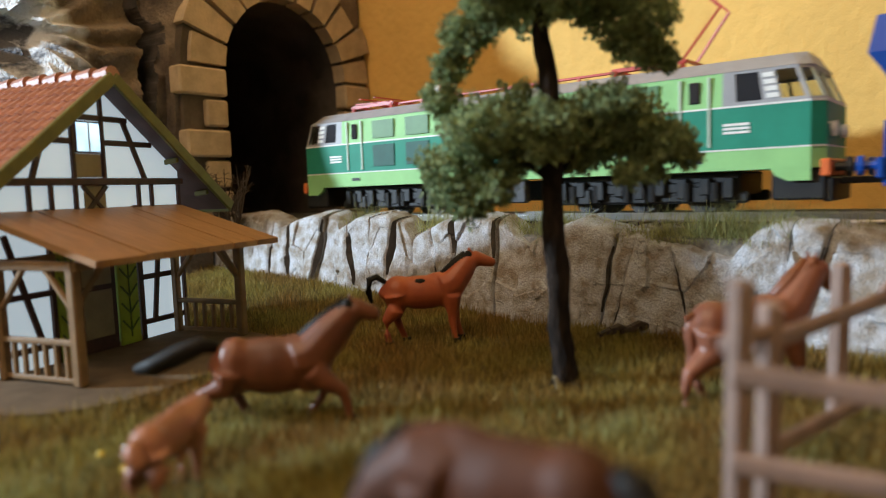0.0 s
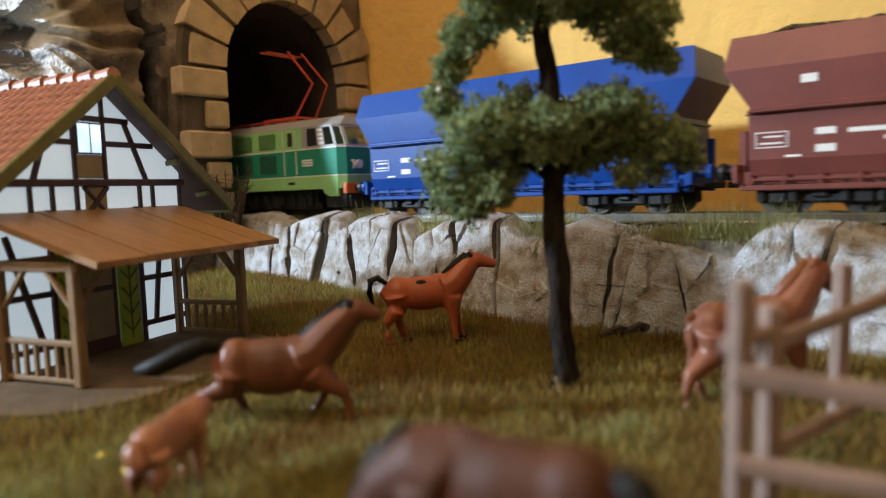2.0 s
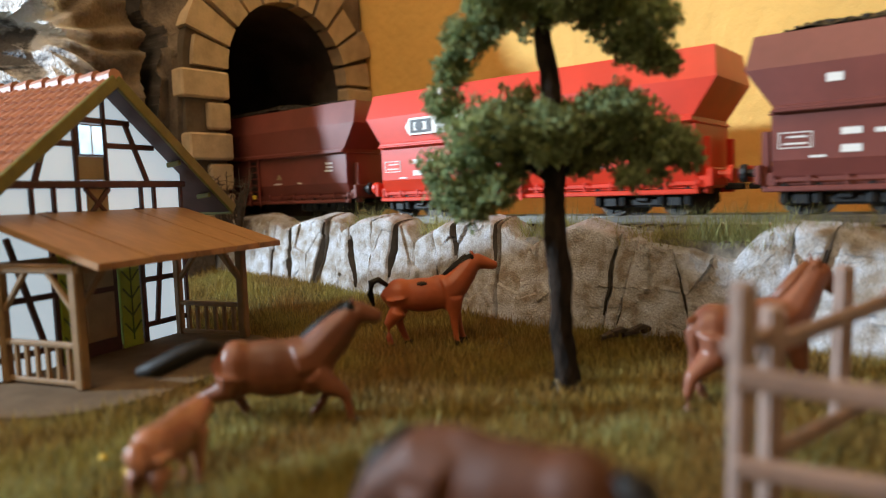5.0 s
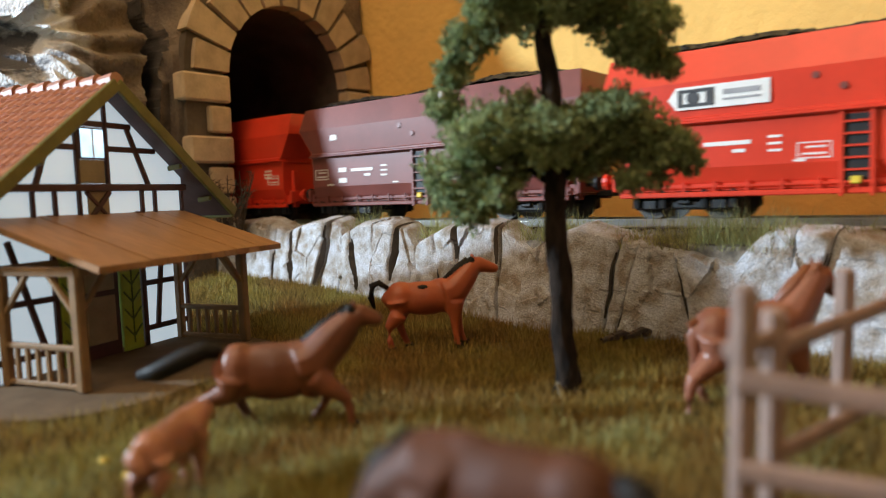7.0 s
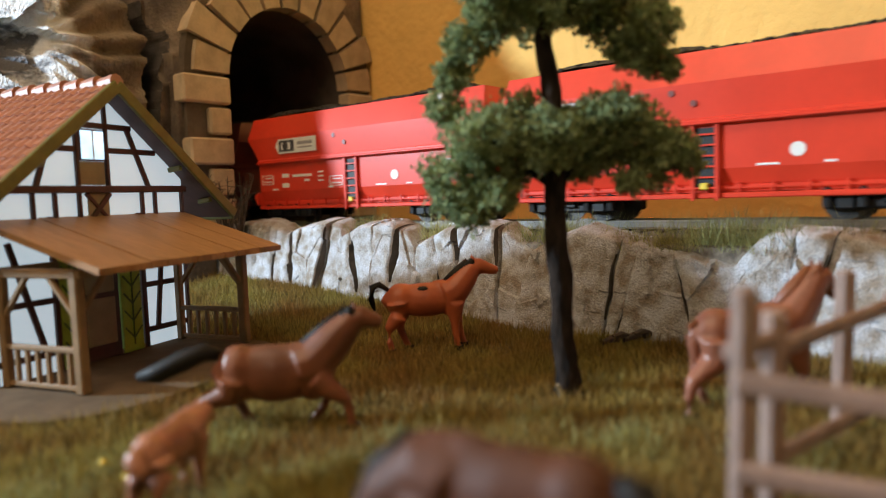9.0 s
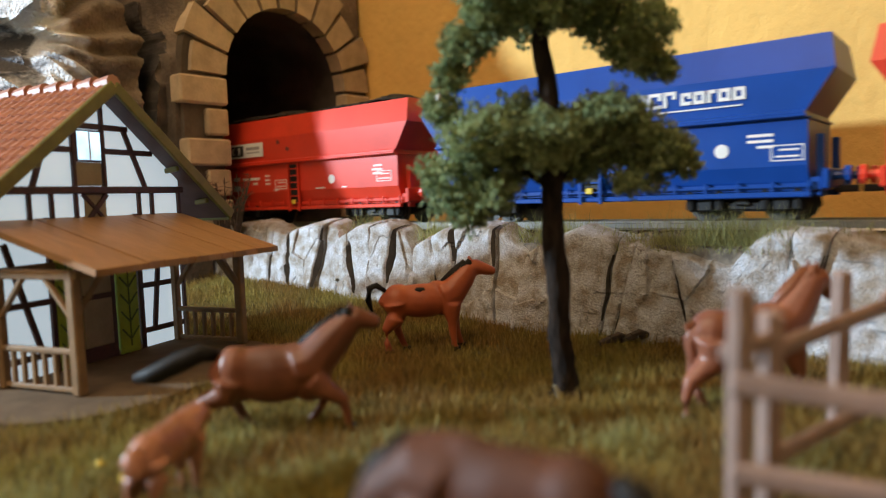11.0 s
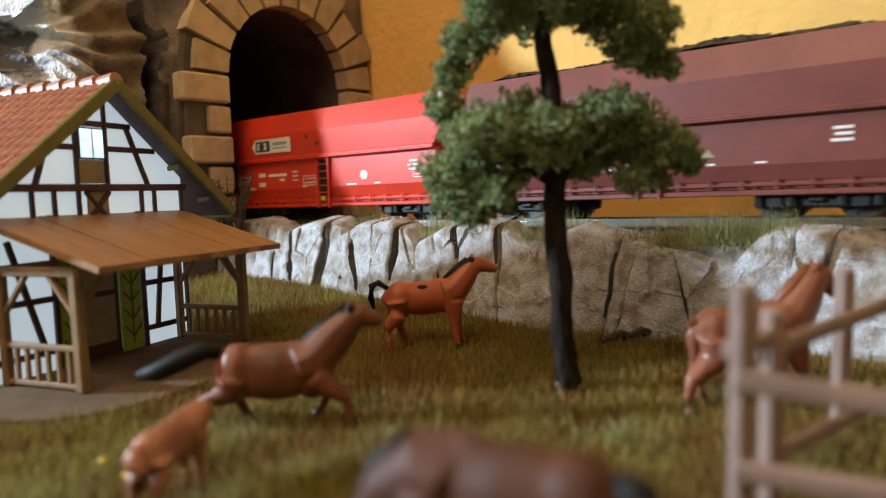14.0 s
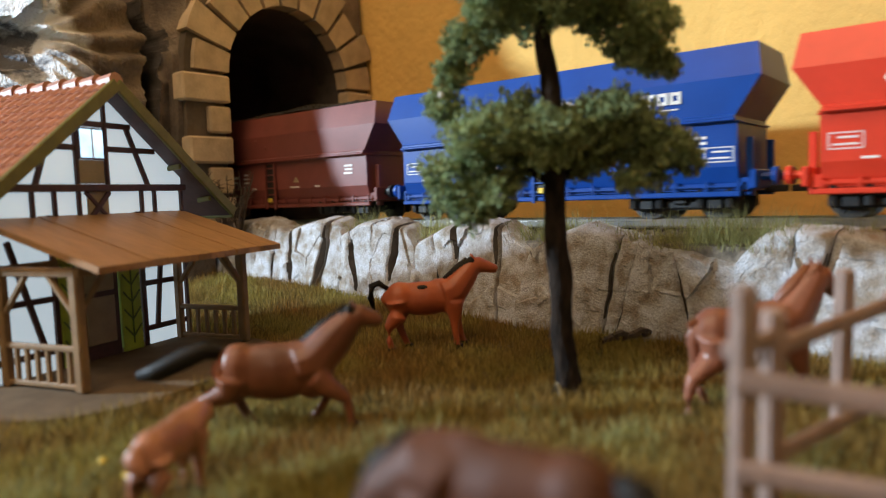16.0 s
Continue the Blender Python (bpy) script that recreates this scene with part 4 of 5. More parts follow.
loco = locomotive()
moving.append((loco, 0.110))
PLAN = [("blue", 0), ("brown", 1), ("red", 0), ("brown", 1), ("red", 1), ("red", 1), ("blue", 0), ("red", 0), ("brown", 1), ("blue", 0), ("red", 0)]
KINDS = {"blue": (BLUE, blue_marks, "blue steel hopper wagon with a white wordmark"), "red": (RED, red_marks, "bright red steel hopper wagon with a white sign plate"),
         "brown": (BROWN, brown_marks, "reddish brown steel hopper wagon")}
for i, (colour, load) in enumerate(PLAN):
    paint, marks, text = KINDS[colour]
    w = hopper_wagon("hopper_wagon", paint, text + (" of coal" if load else ""), marks, load)
    moving.append((w, -(i + 0.5) * PITCH))


def advance(t):
    for (t0, a), (t1, b) in zip(ADVANCE, ADVANCE[1:]):
        if t <= t1:
            return a + (b - a) * (t - t0) / (t1 - t0)
    return ADVANCE[-1][1]


# ---- the half-timbered house ----
# x out of the gable wall, y along it, z up from the slab
HOUSE = pose(-0.0941, 0.1956, -0.0317, 0, 0, -22)
HW, BEAM_Z, RIDGE, SLOPE, EAVE = 0.0285, 0.0469, 0.0765, 0.80, 0.0455
HN, DEEP = 0.0370, 0.052


def house():
    top = thing("half_timbered_house", HOUSE, "white half-timbered model house with red tiled roof, glow put into its walls", "house")
    body = part("wall", prism(bmesh.new(), [(-HN, 0), (HW, 0), (HW, 0.0500), (0, 0.0500 + HW * SLOPE), (-HN, 0.0500 - (HN - HW) * SLOPE)], -DEEP, 0, "x"), PLASTER, top, "white plaster infill with emission in place of an inside lamp")
    rng = random.Random(8)

    def timber(y0, z0, y1, z1, w=0.0011, mat=TIMBER, name="timber", proud=0.0008):
        bm = beam(bmesh.new(), (0.0002, y0, z0), (0.0002, y1, z1), w, proud * 2, 0.0002)
        return part(name, bm, mat, body)

    def panel(y0, y1, z0, z1, mat, name, x=0.0006, label=""):
        return part(name, a_box((-0.0002, y0, z0), (x, y1, z1), 0.0002), mat, body, label)

    # beam across the gable's foot, corner posts and sills
    part("tie_beam", a_box((-0.0002, -HN - 0.0008, BEAM_Z - 0.0010), (0.0016, HW + 0.0008, BEAM_Z + 0.0010), 0.0003), TIMBER, body)
    timber(-HN + 0.0006, 0, -HN + 0.0006, BEAM_Z)
    timber(HW - 0.0006, 0, HW - 0.0006, BEAM_Z)
    timber(0.0, BEAM_Z, 0.0, 0.0735)
    timber(-0.0098, BEAM_Z - 0.012, -0.0098, 0.0660)
    timber(-0.0170, 0.0577, 0.0180, 0.0577)
    timber(-0.0098, 0.0643, 0.0092, 0.0643)
    timber(0.0075, 0.0643, 0.0150, BEAM_Z)
    timber(-0.0185, 0.0577, -0.0225, BEAM_Z)
    for y in (-0.0235, -0.0172, 0.0118, 0.0168):
        timber(y, 0.0370, y, BEAM_Z)
    timber(-0.0075, 0.0375, 0.0005, BEAM_Z - 0.001, 0.0010)
    timber(-0.0075, BEAM_Z - 0.001, 0.0005, 0.0375, 0.0010, proud=0.0006)
    panel(-0.0092, -0.0007, BEAM_Z + 0.0012, 0.0545, OCHRE, "ochre_panel", 0.0004)
    panel(-0.0070, 0.0002, 0.0375, BEAM_Z - 0.001, OCHRE, "ochre_panel", 0.0003)
    window = panel(-0.0090, -0.0008, 0.0546, 0.0632, TIMBER, "window", 0.0008)
    for z0, z1 in ((0.0551, 0.0627),):
        part("pane", a_box((0.0006, -0.0085, z0), (0.0011, -0.0013, z1)), PANE, window, "bright window pane with its own emission")
    part("glazing_bar", a_box((0.0010, -0.0051, 0.0551), (0.0013, -0.0047, 0.0627)), WHITE, window)
    # ground floor
    part("sill_beam", a_box((-0.0002, -0.0190, 0.0), (0.0007, 0.0100, 0.0014), 0.0002), OCHRE, body)
    for y0, y1 in ((0.0100, HW), (-HN, -0.0190)):
        timber(y0, 0.0185, y1, 0.0185, 0.0010)
        timber(y0, 0.0050, y1, 0.0050, 0.0010)
    timber(0.0101, 0, 0.0101, 0.040, 0.0018)
    timber(-0.0190, 0, -0.0190, 0.040, 0.0014)
    timber(0.0195, 0.0380, 0.0150, 0.0050, 0.0012)
    timber(-0.0310, 0.0340, -0.0225, 0.0050, 0.0012)
    door = panel(-0.0120, 0.0008, 0.0, 0.034, TIMBER, "door", 0.0008, "ochre door with dark frame")
    for z0, z1 in ((0.0040, 0.0170), (0.0185, 0.0325)):
        part("door_panel", a_box((0.0007, -0.0106, z0), (0.0012, -0.0010, z1), 0.0002), OCHRE, door)
    for y0, y1 in ((-0.0183, -0.0124), (0.0012, 0.0084)):
        sh = panel(y0, y1, 0.0, 0.034, SHUTTER, "shutter", 0.0012, "green shutter with leaf pattern")
        bm = bmesh.new()
        c = (y0 + y1) / 2
        for k in range(6):
            z = 0.004 + k * 0.0050
            for e in (-1, 1):
                beam(bm, (0.0013, c, z), (0.0013, c + e * (y1 - y0) * 0.42, z + 0.0032), 0.0004, 0.0004)
        beam(bm, (0.0013, c, 0.002), (0.0013, c, 0.033), 0.0003, 0.0004)
        part("leaf_pattern", bm, SHUTTER_DARK, sh, "dark leaf lines")
    # near side wall
    for x in (-0.003, -0.022, -0.044):
        part("timber", a_box((x - 0.0007, -HN - 0.0008, 0), (x + 0.0007, -HN, 0.046), 0.0002), TIMBER, body)
    part("timber", a_box((-DEEP, -HN - 0.0008, BEAM_Z - 0.001), (0.001, -HN + 0.0001, BEAM_Z + 0.001), 0.0002), TIMBER, body)
    part("timber", a_box((-DEEP, -HN - 0.0007, 0.018), (0.001, -HN + 0.0001, 0.0195), 0.0002), TIMBER, body)
    # roof: two slabs, verge boards, tiles
    over = 0.0062
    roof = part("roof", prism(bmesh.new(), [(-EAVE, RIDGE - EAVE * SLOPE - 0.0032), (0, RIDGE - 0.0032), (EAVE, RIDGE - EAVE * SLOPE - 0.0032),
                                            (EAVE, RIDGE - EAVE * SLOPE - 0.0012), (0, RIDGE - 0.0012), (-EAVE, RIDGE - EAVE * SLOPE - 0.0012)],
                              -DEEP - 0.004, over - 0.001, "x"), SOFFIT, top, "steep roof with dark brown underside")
    for e in (-1, 1):
        bm = bmesh.new()
        beam(bm, (over, 0, RIDGE - 0.0014), (over, e * (EAVE + 0.0006), RIDGE - 0.0014 - (EAVE + 0.0006) * SLOPE), 0.0013, 0.0034, 0.0003)
        part("verge_board", bm, VERGE, roof, "olive green verge board")
        bm = bmesh.new()
        box(bm, (-DEEP - 0.004, e * EAVE - 0.0006, RIDGE - EAVE * SLOPE - 0.0036), (over, e * EAVE + 0.0006, RIDGE - EAVE * SLOPE - 0.0012), 0.0003)
        part("eave_board", bm, VERGE, roof)
        for yb in (0.0235, 0.036):
            part("bracket", beam(bmesh.new(), (0.0, e * yb, RIDGE - yb * SLOPE - 0.0050), (over - 0.001, e * yb, RIDGE - yb * SLOPE - 0.0044), 0.0012, 0.0016, 0.0003), VERGE, roof)
    ang = math.atan(SLOPE)
    length = EAVE / math.cos(ang)
    rows, cols = 14, 17
    dw, dl = (DEEP + over) / cols, length / rows

    def tile_mesh():
        bm = bmesh.new()
        n = 5
        a = []
        for z_off, run in ((0.0009, dl * 1.25), (0.0003, 0.0)):
            a.append([bm.verts.new((dw * k / n, run, z_off + 0.00075 * math.sin(math.pi * k / n) ** 2)) for k in range(n + 1)])
        low = [bm.verts.new((dw * k / n, dl * 1.25, -0.0003)) for k in range(n + 1)]
        for k in range(n):
            bm.faces.new((a[0][k], a[0][k + 1], a[1][k + 1], a[1][k]))
            bm.faces.new((a[0][k], low[k], low[k + 1], a[0][k + 1]))
        return bm

    first = part("tile", tile_mesh(), TILE, roof)
    k = 0
    for e in (-1, 1):
        for r in range(rows):
            for c in range(cols):
                if e > 0 and 3 <= c < cols - 1:
                    continue
                ob = first if k == 0 else new("tile", first.data)
                ob.parent = roof
                y, z = r * dl * math.cos(ang), RIDGE - 0.0010 - r * dl * math.sin(ang)
                x = over - 0.0006 - dw * (c + 1) if e < 0 else over - 0.0006 - dw * c
                if e > 0:
                    m = Matrix.Translation((x, y, z)) @ Matrix.Rotation(-ang, 4, "X") @ Matrix.Translation((-dw, 0, 0))
                else:
                    m = Matrix.Translation((x + dw, -y, z)) @ Matrix.Rotation(ang, 4, "X") @ Matrix.Rotation(math.pi, 4, "Z")
                ob.matrix_local = m
                k += 1
    for k in range(9):
        x = over - k * 0.0064
        bm = bmesh.new()
        tube(bm, [(x, 0, RIDGE - 0.0006), (x - 0.0055, 0, RIDGE - 0.0009), (x - 0.0072, 0, RIDGE - 0.0014)], [0.0024, 0.0019, 0.0016], 10)
        part("ridge_tile", bm, TILE, roof)
    # porch
    porch = part("porch", a_box((0.0, -0.0345, 0.0262), (0.0012, 0.0245, 0.0285), 0.0002), PORCHWOOD, top, "tan wooden porch with posts and rails")
    out, far, near = 0.0265, 0.0225, -0.0345
    for y in (near, far):
        for x, w in ((out, 0.0026), (0.0022, 0.0022)):
            part("post", a_box((x - w / 2, y - w / 2, 0), (x + w / 2, y + w / 2, 0.0275), 0.0004), PORCHWOOD, porch)
        part("side_beam", a_box((0.001, y - 0.0009, 0.0262), (out + 0.002, y + 0.0009, 0.0284), 0.0003), PORCHWOOD, porch)
        for x, d in ((out - 0.0008, -1), (0.0030, 1)):
            part("brace", beam(bmesh.new(), (x, y, 0.0175), (x + d * 0.0078, y, 0.0266), 0.0013, 0.0014, 0.0003), PORCHWOOD, porch)
        part("handrail", a_box((0.0022, y - 0.0008, 0.0092), (out, y + 0.0008, 0.0106), 0.0003), PORCHWOOD, porch)
        part("bottom_rail", a_box((0.0022, y - 0.0006, 0.0006), (out, y + 0.0006, 0.0018), 0.0002), PORCHWOOD, porch)
        for k in range(6):
            x = 0.0058 + k * 0.0034
            part("baluster", a_box((x - 0.0006, y - 0.0005, 0.0016), (x + 0.0006, y + 0.0005, 0.0094), 0.0002), PORCHWOOD, porch)
    part("front_beam", a_box((out - 0.0010, -0.0358, 0.0262), (out + 0.0010, 0.0245, 0.0284), 0.0003), PORCHWOOD, porch)
    for y, d in ((near, 1), (far, -1)):
        part("brace", beam(bmesh.new(), (out, y, 0.0175), (out, y + d * 0.0078, 0.0266), 0.0013, 0.0014, 0.0003), PORCHWOOD, porch)
    n = 13
    y0, y1 = -0.0372, 0.0288
    za, zb, xb = 0.0397, 0.0288, 0.0365
    for k in range(n):
        a, b = y0 + (y1 - y0) * k / n, y0 + (y1 - y0) * (k + 1) / n
        bm = bmesh.new()
        lift = rng.uniform(0, 0.0002)
        prism(bm, [(0.0, za + lift), (xb + rng.uniform(-0.0003, 0.0003), zb + lift), (xb, zb - 0.0015), (0.0, za - 0.0015)], a + 0.00006, b - 0.00006, "y")
        part("roof_board", bm, PORCHROOF, porch)
    # slab
    pts = [(-DEEP - 0.004, 0.030), (-DEEP - 0.004, -0.046)]
    for k in range(25):
        a = -math.pi / 2 + math.pi * k / 24
        c, s = math.cos(a), math.sin(a)
        pts.append((0.006 + 0.041 * abs(c) ** 0.6, -0.014 + 0.042 * math.copysign(abs(s) ** 0.6, s)))
    part("slab", prism(bmesh.new(), pts, -0.0055, 0.0, "z"), SLAB, top, "grey brown rounded porch slab")
    return top


house()


# ---- the tree ----


def tree():
    bx, by = 0.0258, 0.149
    top = thing("tree", pose(bx, by, meadow_height(bx, by) - 0.0005), "model tree with dark bark trunk and spongy green foliage", "tree")
    up = [(0, 0), (-0.0004, 0.008), (-0.0010, 0.017), (-0.0017, 0.033), (-0.0022, 0.049), (-0.0023, 0.061), (-0.0028, 0.070), (-0.0036, 0.078), (-0.0028, 0.092), (-0.002, 0.104)]
    rad = [0.0031, 0.0027, 0.0026, 0.0026, 0.0025, 0.0024, 0.0021, 0.0018, 0.0014, 0.0006]
    levels = np.linspace(0, 0.104, 70)
    xs, rs = np.interp(levels, [p[1] for p in up], [p[0] for p in up]), np.interp(levels, [p[1] for p in up], rad)
    bm = tube(bmesh.new(), [(x + 0.0003 * math.sin(z * 310), 0.0004 * math.sin(z * 200), z) for x, z in zip(xs, levels)], [r * 0.92 for r in rs], 18, True)
    for v in bm.verts:
        k = 0.00055 * noise.noise(Vector((v.co.x * 700, v.co.y * 700, v.co.z * 170))) + 0.00025 * noise.noise(v.co * 1500)
        v.co += Vector((v.co.x + 0.002, v.co.y, 0)).normalized() * k
    for k in range(5):
        a = k * 1.257 + 0.4
        tube(bm, [(0, 0, 0.003), (0.0032 * math.cos(a), 0.0032 * math.sin(a), 0.0008), (0.0050 * math.cos(a), 0.0050 * math.sin(a), -0.0004)], [0.0016, 0.0010, 0.0003], 6)
    part("trunk", bm, BARK, top, smooth=True)
    # clumps of flock: x, z, radius from the foot of the tree, and depth
    clumps = [(-0.0233, 0.048, 0.0070, 0.002), (-0.0200, 0.042, 0.0046, 0), (-0.0170, 0.0561, 0.0075, -0.004), (-0.0251, 0.0635, 0.0042, 0.001), (-0.0231, 0.0704, 0.0040, 0.002),
              (-0.0200, 0.0761, 0.0050, 0), (-0.0151, 0.0806, 0.0058, -0.002), (-0.0068, 0.0858, 0.0056, 0.004), (0.0002, 0.0842, 0.0056, -0.002), (0.0085, 0.0822, 0.0056, 0.003),
              (0.0144, 0.0750, 0.0052, 0), (0.0191, 0.0725, 0.0046, 0.002), (0.0180, 0.0794, 0.0054, -0.003), (-0.0085, 0.0605, 0.0065, 0.004), (-0.0039, 0.0557, 0.0070, -0.005),
              (0.0046, 0.0589, 0.0070, 0.003), (0.0106, 0.0599, 0.0064, -0.003), (0.0165, 0.0573, 0.0064, 0.002), (0.0225, 0.0536, 0.0052, 0), (0.0267, 0.0504, 0.0034, 0.001),
              (0.0189, 0.0489, 0.0046, 0.003), (0.0140, 0.0467, 0.0034, -0.002), (0.0044, 0.0506, 0.0042, 0.004), (-0.0112, 0.0512, 0.0060, 0.005), (-0.0149, 0.0453, 0.0050, -0.003),
              (0.0226, 0.0700, 0.0028, 0), (-0.0031, 0.0890, 0.0095, 0), (0.0086, 0.0890, 0.0095, 0.003), (-0.0137, 0.0885, 0.0085, -0.003), (0.002, 0.0985, 0.0085, 0),
              # the last two, hidden behind the crown, are added to shade the wall's crest
              (0.0, 0.057, 0.0060, 0.010), (-0.012, 0.057, 0.0052, 0.010), (0.012, 0.055, 0.0050, 0.011), (0.006, 0.088, 0.006, -0.009), (-0.008, 0.086, 0.007, 0.010), (0.003, 0.0525, 0.0060, 0.0175), (0.013, 0.0540, 0.0060, 0.0180)]
    # boughs to the clumps
    for x, z, r, y in clumps:
        if 0.066 < z < 0.083 or z < 0.050 or abs(x) > 0.019:
            continue
        z0 = min(0.090, z - 0.001)
        x0 = np.interp(z0 - 0.004, [p[1] for p in up], [p[0] for p in up])
        part("bough", tube(bmesh.new(), [(x0, 0, z0 - 0.004), ((x0 + x) / 2, y / 2, z0 - 0.001), (x, y, z)], [0.0010, 0.0007, 0.0003], 6), BARK, top)
    rng = np.random.default_rng(4)
    V = []
    for x, z, r, y in clumps:
        n = int(2000 * (r / 0.006) ** 2)
        d = rng.normal(size=(n, 3))
        d /= np.linalg.norm(d, axis=1)[:, None]
        lump = np.array([noise.noise(Vector((a * 1.9 + x * 500, b * 1.9 + z * 300, c * 1.9))) + 0.5 * noise.noise(Vector((a * 5 + x * 300, b * 5, c * 5 + z * 200))) for a, b, c in d])
        rr = r * (0.92 + 0.60 * lump) * rng.uniform(0.35, 1.10, n) ** 0.5
        c = np.array((x, y, z)) + d * rr[:, None] * np.array((1.08, 0.95, 0.95))
        size = rng.uniform(0.00035, 0.00085, n)[:, None]
        a = rng.normal(size=(n, 3))
        a /= np.linalg.norm(a, axis=1)[:, None]
        b = np.cross(a, rng.normal(size=(n, 3)))
        b /= np.linalg.norm(b, axis=1)[:, None]
        V.append(np.stack([c - a * size, c + b * size * 0.7, c + a * size, c - b * size * 0.7], 1).reshape(-1, 3))
    V = np.concatenate(V)
    n = len(V) // 4
    ob = raw_mesh("crown", V.tolist(), [(4 * i, 4 * i + 1, 4 * i + 2, 4 * i + 3) for i in range(n)], LEAF)
    ob.parent = top
    tagged(ob, "spongy dark green flock foliage", kind="stuff")
    part("glue_drop", ball(bmesh.new(), (-0.0256, -0.003, 0.0655), 0.0006), WHITE, top, "white drop of glue")
    part("pale_root", tube(bmesh.new(), [(-0.0030, -0.0035, 0.0040), (-0.0022, -0.0030, 0.0020), (-0.0018, -0.0040, -0.0004)], [0.0004, 0.0006, 0.0004], 7), OCHRE, top)


tree()

# ---- horses ----


def horse(name, m, mat, label, scale=1.0, neck=((0.0080, 0.0150), (0.0120, 0.0195), (0.0150, 0.0228)), head=(0.0202, 0.0196), legs=None, tail=None, seed=1, mane_on=True, patch=False, hair=None, wisp=1.0, drop=0.0, girth=1.0, mane_mat=None):
    """A moulded toy horse: x forward, feet on z = 0. legs: for each of front near, front far, hind near, hind far the shift of knee and hoof."""
    top = thing(name, m, label, "toy horse", "toy horses on the meadow")
    S = scale
    hair = hair or HAIR
    legs = legs or [(0, 0), (0.001, 0.0005), (0, 0), (-0.001, 0)]
    tail = tail or [(-0.0102, 0.0158), (-0.0122, 0.0160), (-0.0135, 0.0135), (-0.0138, 0.0080), (-0.0130, 0.0040)]
    bm = bmesh.new()
    ball(bm, (0, 0, (0.0130 - drop) * S), (0.0085 * S, 0.0039 * S, girth * 0.0043 * S))
    ball(bm, (-0.002 * S, 0, (0.0145 - drop) * S), (0.0070 * S, 0.0030 * S, girth * 0.0027 * S))
    ball(bm, (-0.0066 * S, 0, (0.0136 - drop) * S), (0.0043 * S, 0.0037 * S, girth * 0.0044 * S))
    ball(bm, (0.0064 * S, 0, (0.0134 - drop) * S), (0.0042 * S, 0.0034 * S, girth * 0.0048 * S))
    ball(bm, (0.0040 * S, 0, (0.0160 - drop) * S), (0.0040 * S, 0.0020 * S, girth * 0.0024 * S))
    ball(bm, (-0.0005 * S, 0, (0.0136 - drop) * S), (0.0116 * S, 0.0035 * S, girth * 0.0042 * S))
    (nx0, nz0), (nx1, nz1), (nx2, nz2) = neck
    tube(bm, [((nx0 - 0.003) * S, 0, (nz0 - 0.001) * S), (nx0 * S, 0, nz0 * S), (nx1 * S, 0, nz1 * S), (nx2 * S, 0, nz2 * S)], [0.0044 * S, (0.0033 + 0.0008 * girth) * S, (0.0014 + 0.0019 * girth) * S, 0.0024 * S], 10)
    hx, hz = head
    d = Vector((hx - nx2, 0, hz - nz2))
    q = Vector((nx2, 0, nz2))
    tube(bm, [(q - d * 0.15) * S, (q + d * 0.15) * S, (q + d * 0.55) * S, (q + d * 0.9) * S, (q + d * 1.05) * S], [0.0013 * S, 0.0022 * S, 0.0017 * S, 0.0013 * S, 0.0009 * S], 10)
    for e in (-1, 1):
        ear = q - d * 0.05 + Vector((0, e * 0.0009, 0.0012))
        tube(bm, [ear * S, (ear + Vector((-0.0002, e * 0.0003, 0.0018))) * S], [0.0007 * S, 0.0002 * S], 6)
    for k, (knee, hoof) in enumerate(legs):
        front, y = k < 2, (0.0021 if k % 2 else -0.0021) * S
        x = 0.0072 if front else -0.0078
        if front:
            pts = [(x, 0.0125 - drop), (x + knee * 0.4, 0.0092 - 0.6 * drop), (x + knee, 0.0056), (x + knee * 0.55 + hoof * 0.5, 0.0030), (x + hoof, 0.0011), (x + hoof + 0.0003, -0.0002)]
        else:
            pts = [(x, 0.0130 - drop), (x + 0.0006 + knee * 0.3, 0.0092 - 0.6 * drop), (x - 0.0012 + knee, 0.0062), (x - 0.0008 + knee * 0.6 + hoof * 0.5, 0.0032), (x - 0.0003 + hoof, 0.0011), (x + hoof, -0.0002)]
        rr = [0.0027, 0.0021, 0.0012, 0.00085, 0.0009, 0.0012] if front else [0.0033, 0.0026, 0.0013, 0.00095, 0.0009, 0.0012]
        tube(bm, [(a * S, y, b * S) for a, b in pts], [r * S for r in rr], 9)
        part("hoof", tube(bmesh.new(), [(pts[-1][0] * S, y, -0.0003 * S), (pts[-1][0] * S, y, 0.0010 * S)], [0.0015 * S, 0.0012 * S], 9), HAIR, top, "dark hoof")
    body = part("body", bm, mat, top, smooth=True)
    r = body.modifiers.new("melt", "REMESH")
    r.mode, r.voxel_size, r.use_smooth_shade = "VOXEL", 0.00036 * S, True
    s = body.modifiers.new("round", "SMOOTH")
    s.factor, s.iterations = 0.5, 12
    bm = tube(bmesh.new(), [(a * S, 0.0003 * math.sin(i * 2), b * S) for i, (a, b) in enumerate(tail)], [v * S * wisp for v in [0.0011, 0.0017, 0.0020, 0.0018, 0.0008][:len(tail)]], 9)
    part("tail", bm, hair, top, "black tail" if hair is HAIR else "", smooth=True)
    if mane_on:
        bm = bmesh.new()
        n0, n1, n2 = (Vector((a, 0, b)) for a, b in neck)
        crest = Vector((n0.z - n2.z, 0, n2.x - n0.x)).normalized()
        pts = [n0 + crest * 0.0034, n1 + crest * 0.0026, n2 + crest * 0.0019]
        tube(bm, [p * S for p in pts], [0.0012 * S, 0.0014 * S, 0.0009 * S], 8)
        for i in range(9):
            p = pts[0].lerp(pts[1], i / 4) if i < 4 else pts[1].lerp(pts[2], (i - 4) / 4)
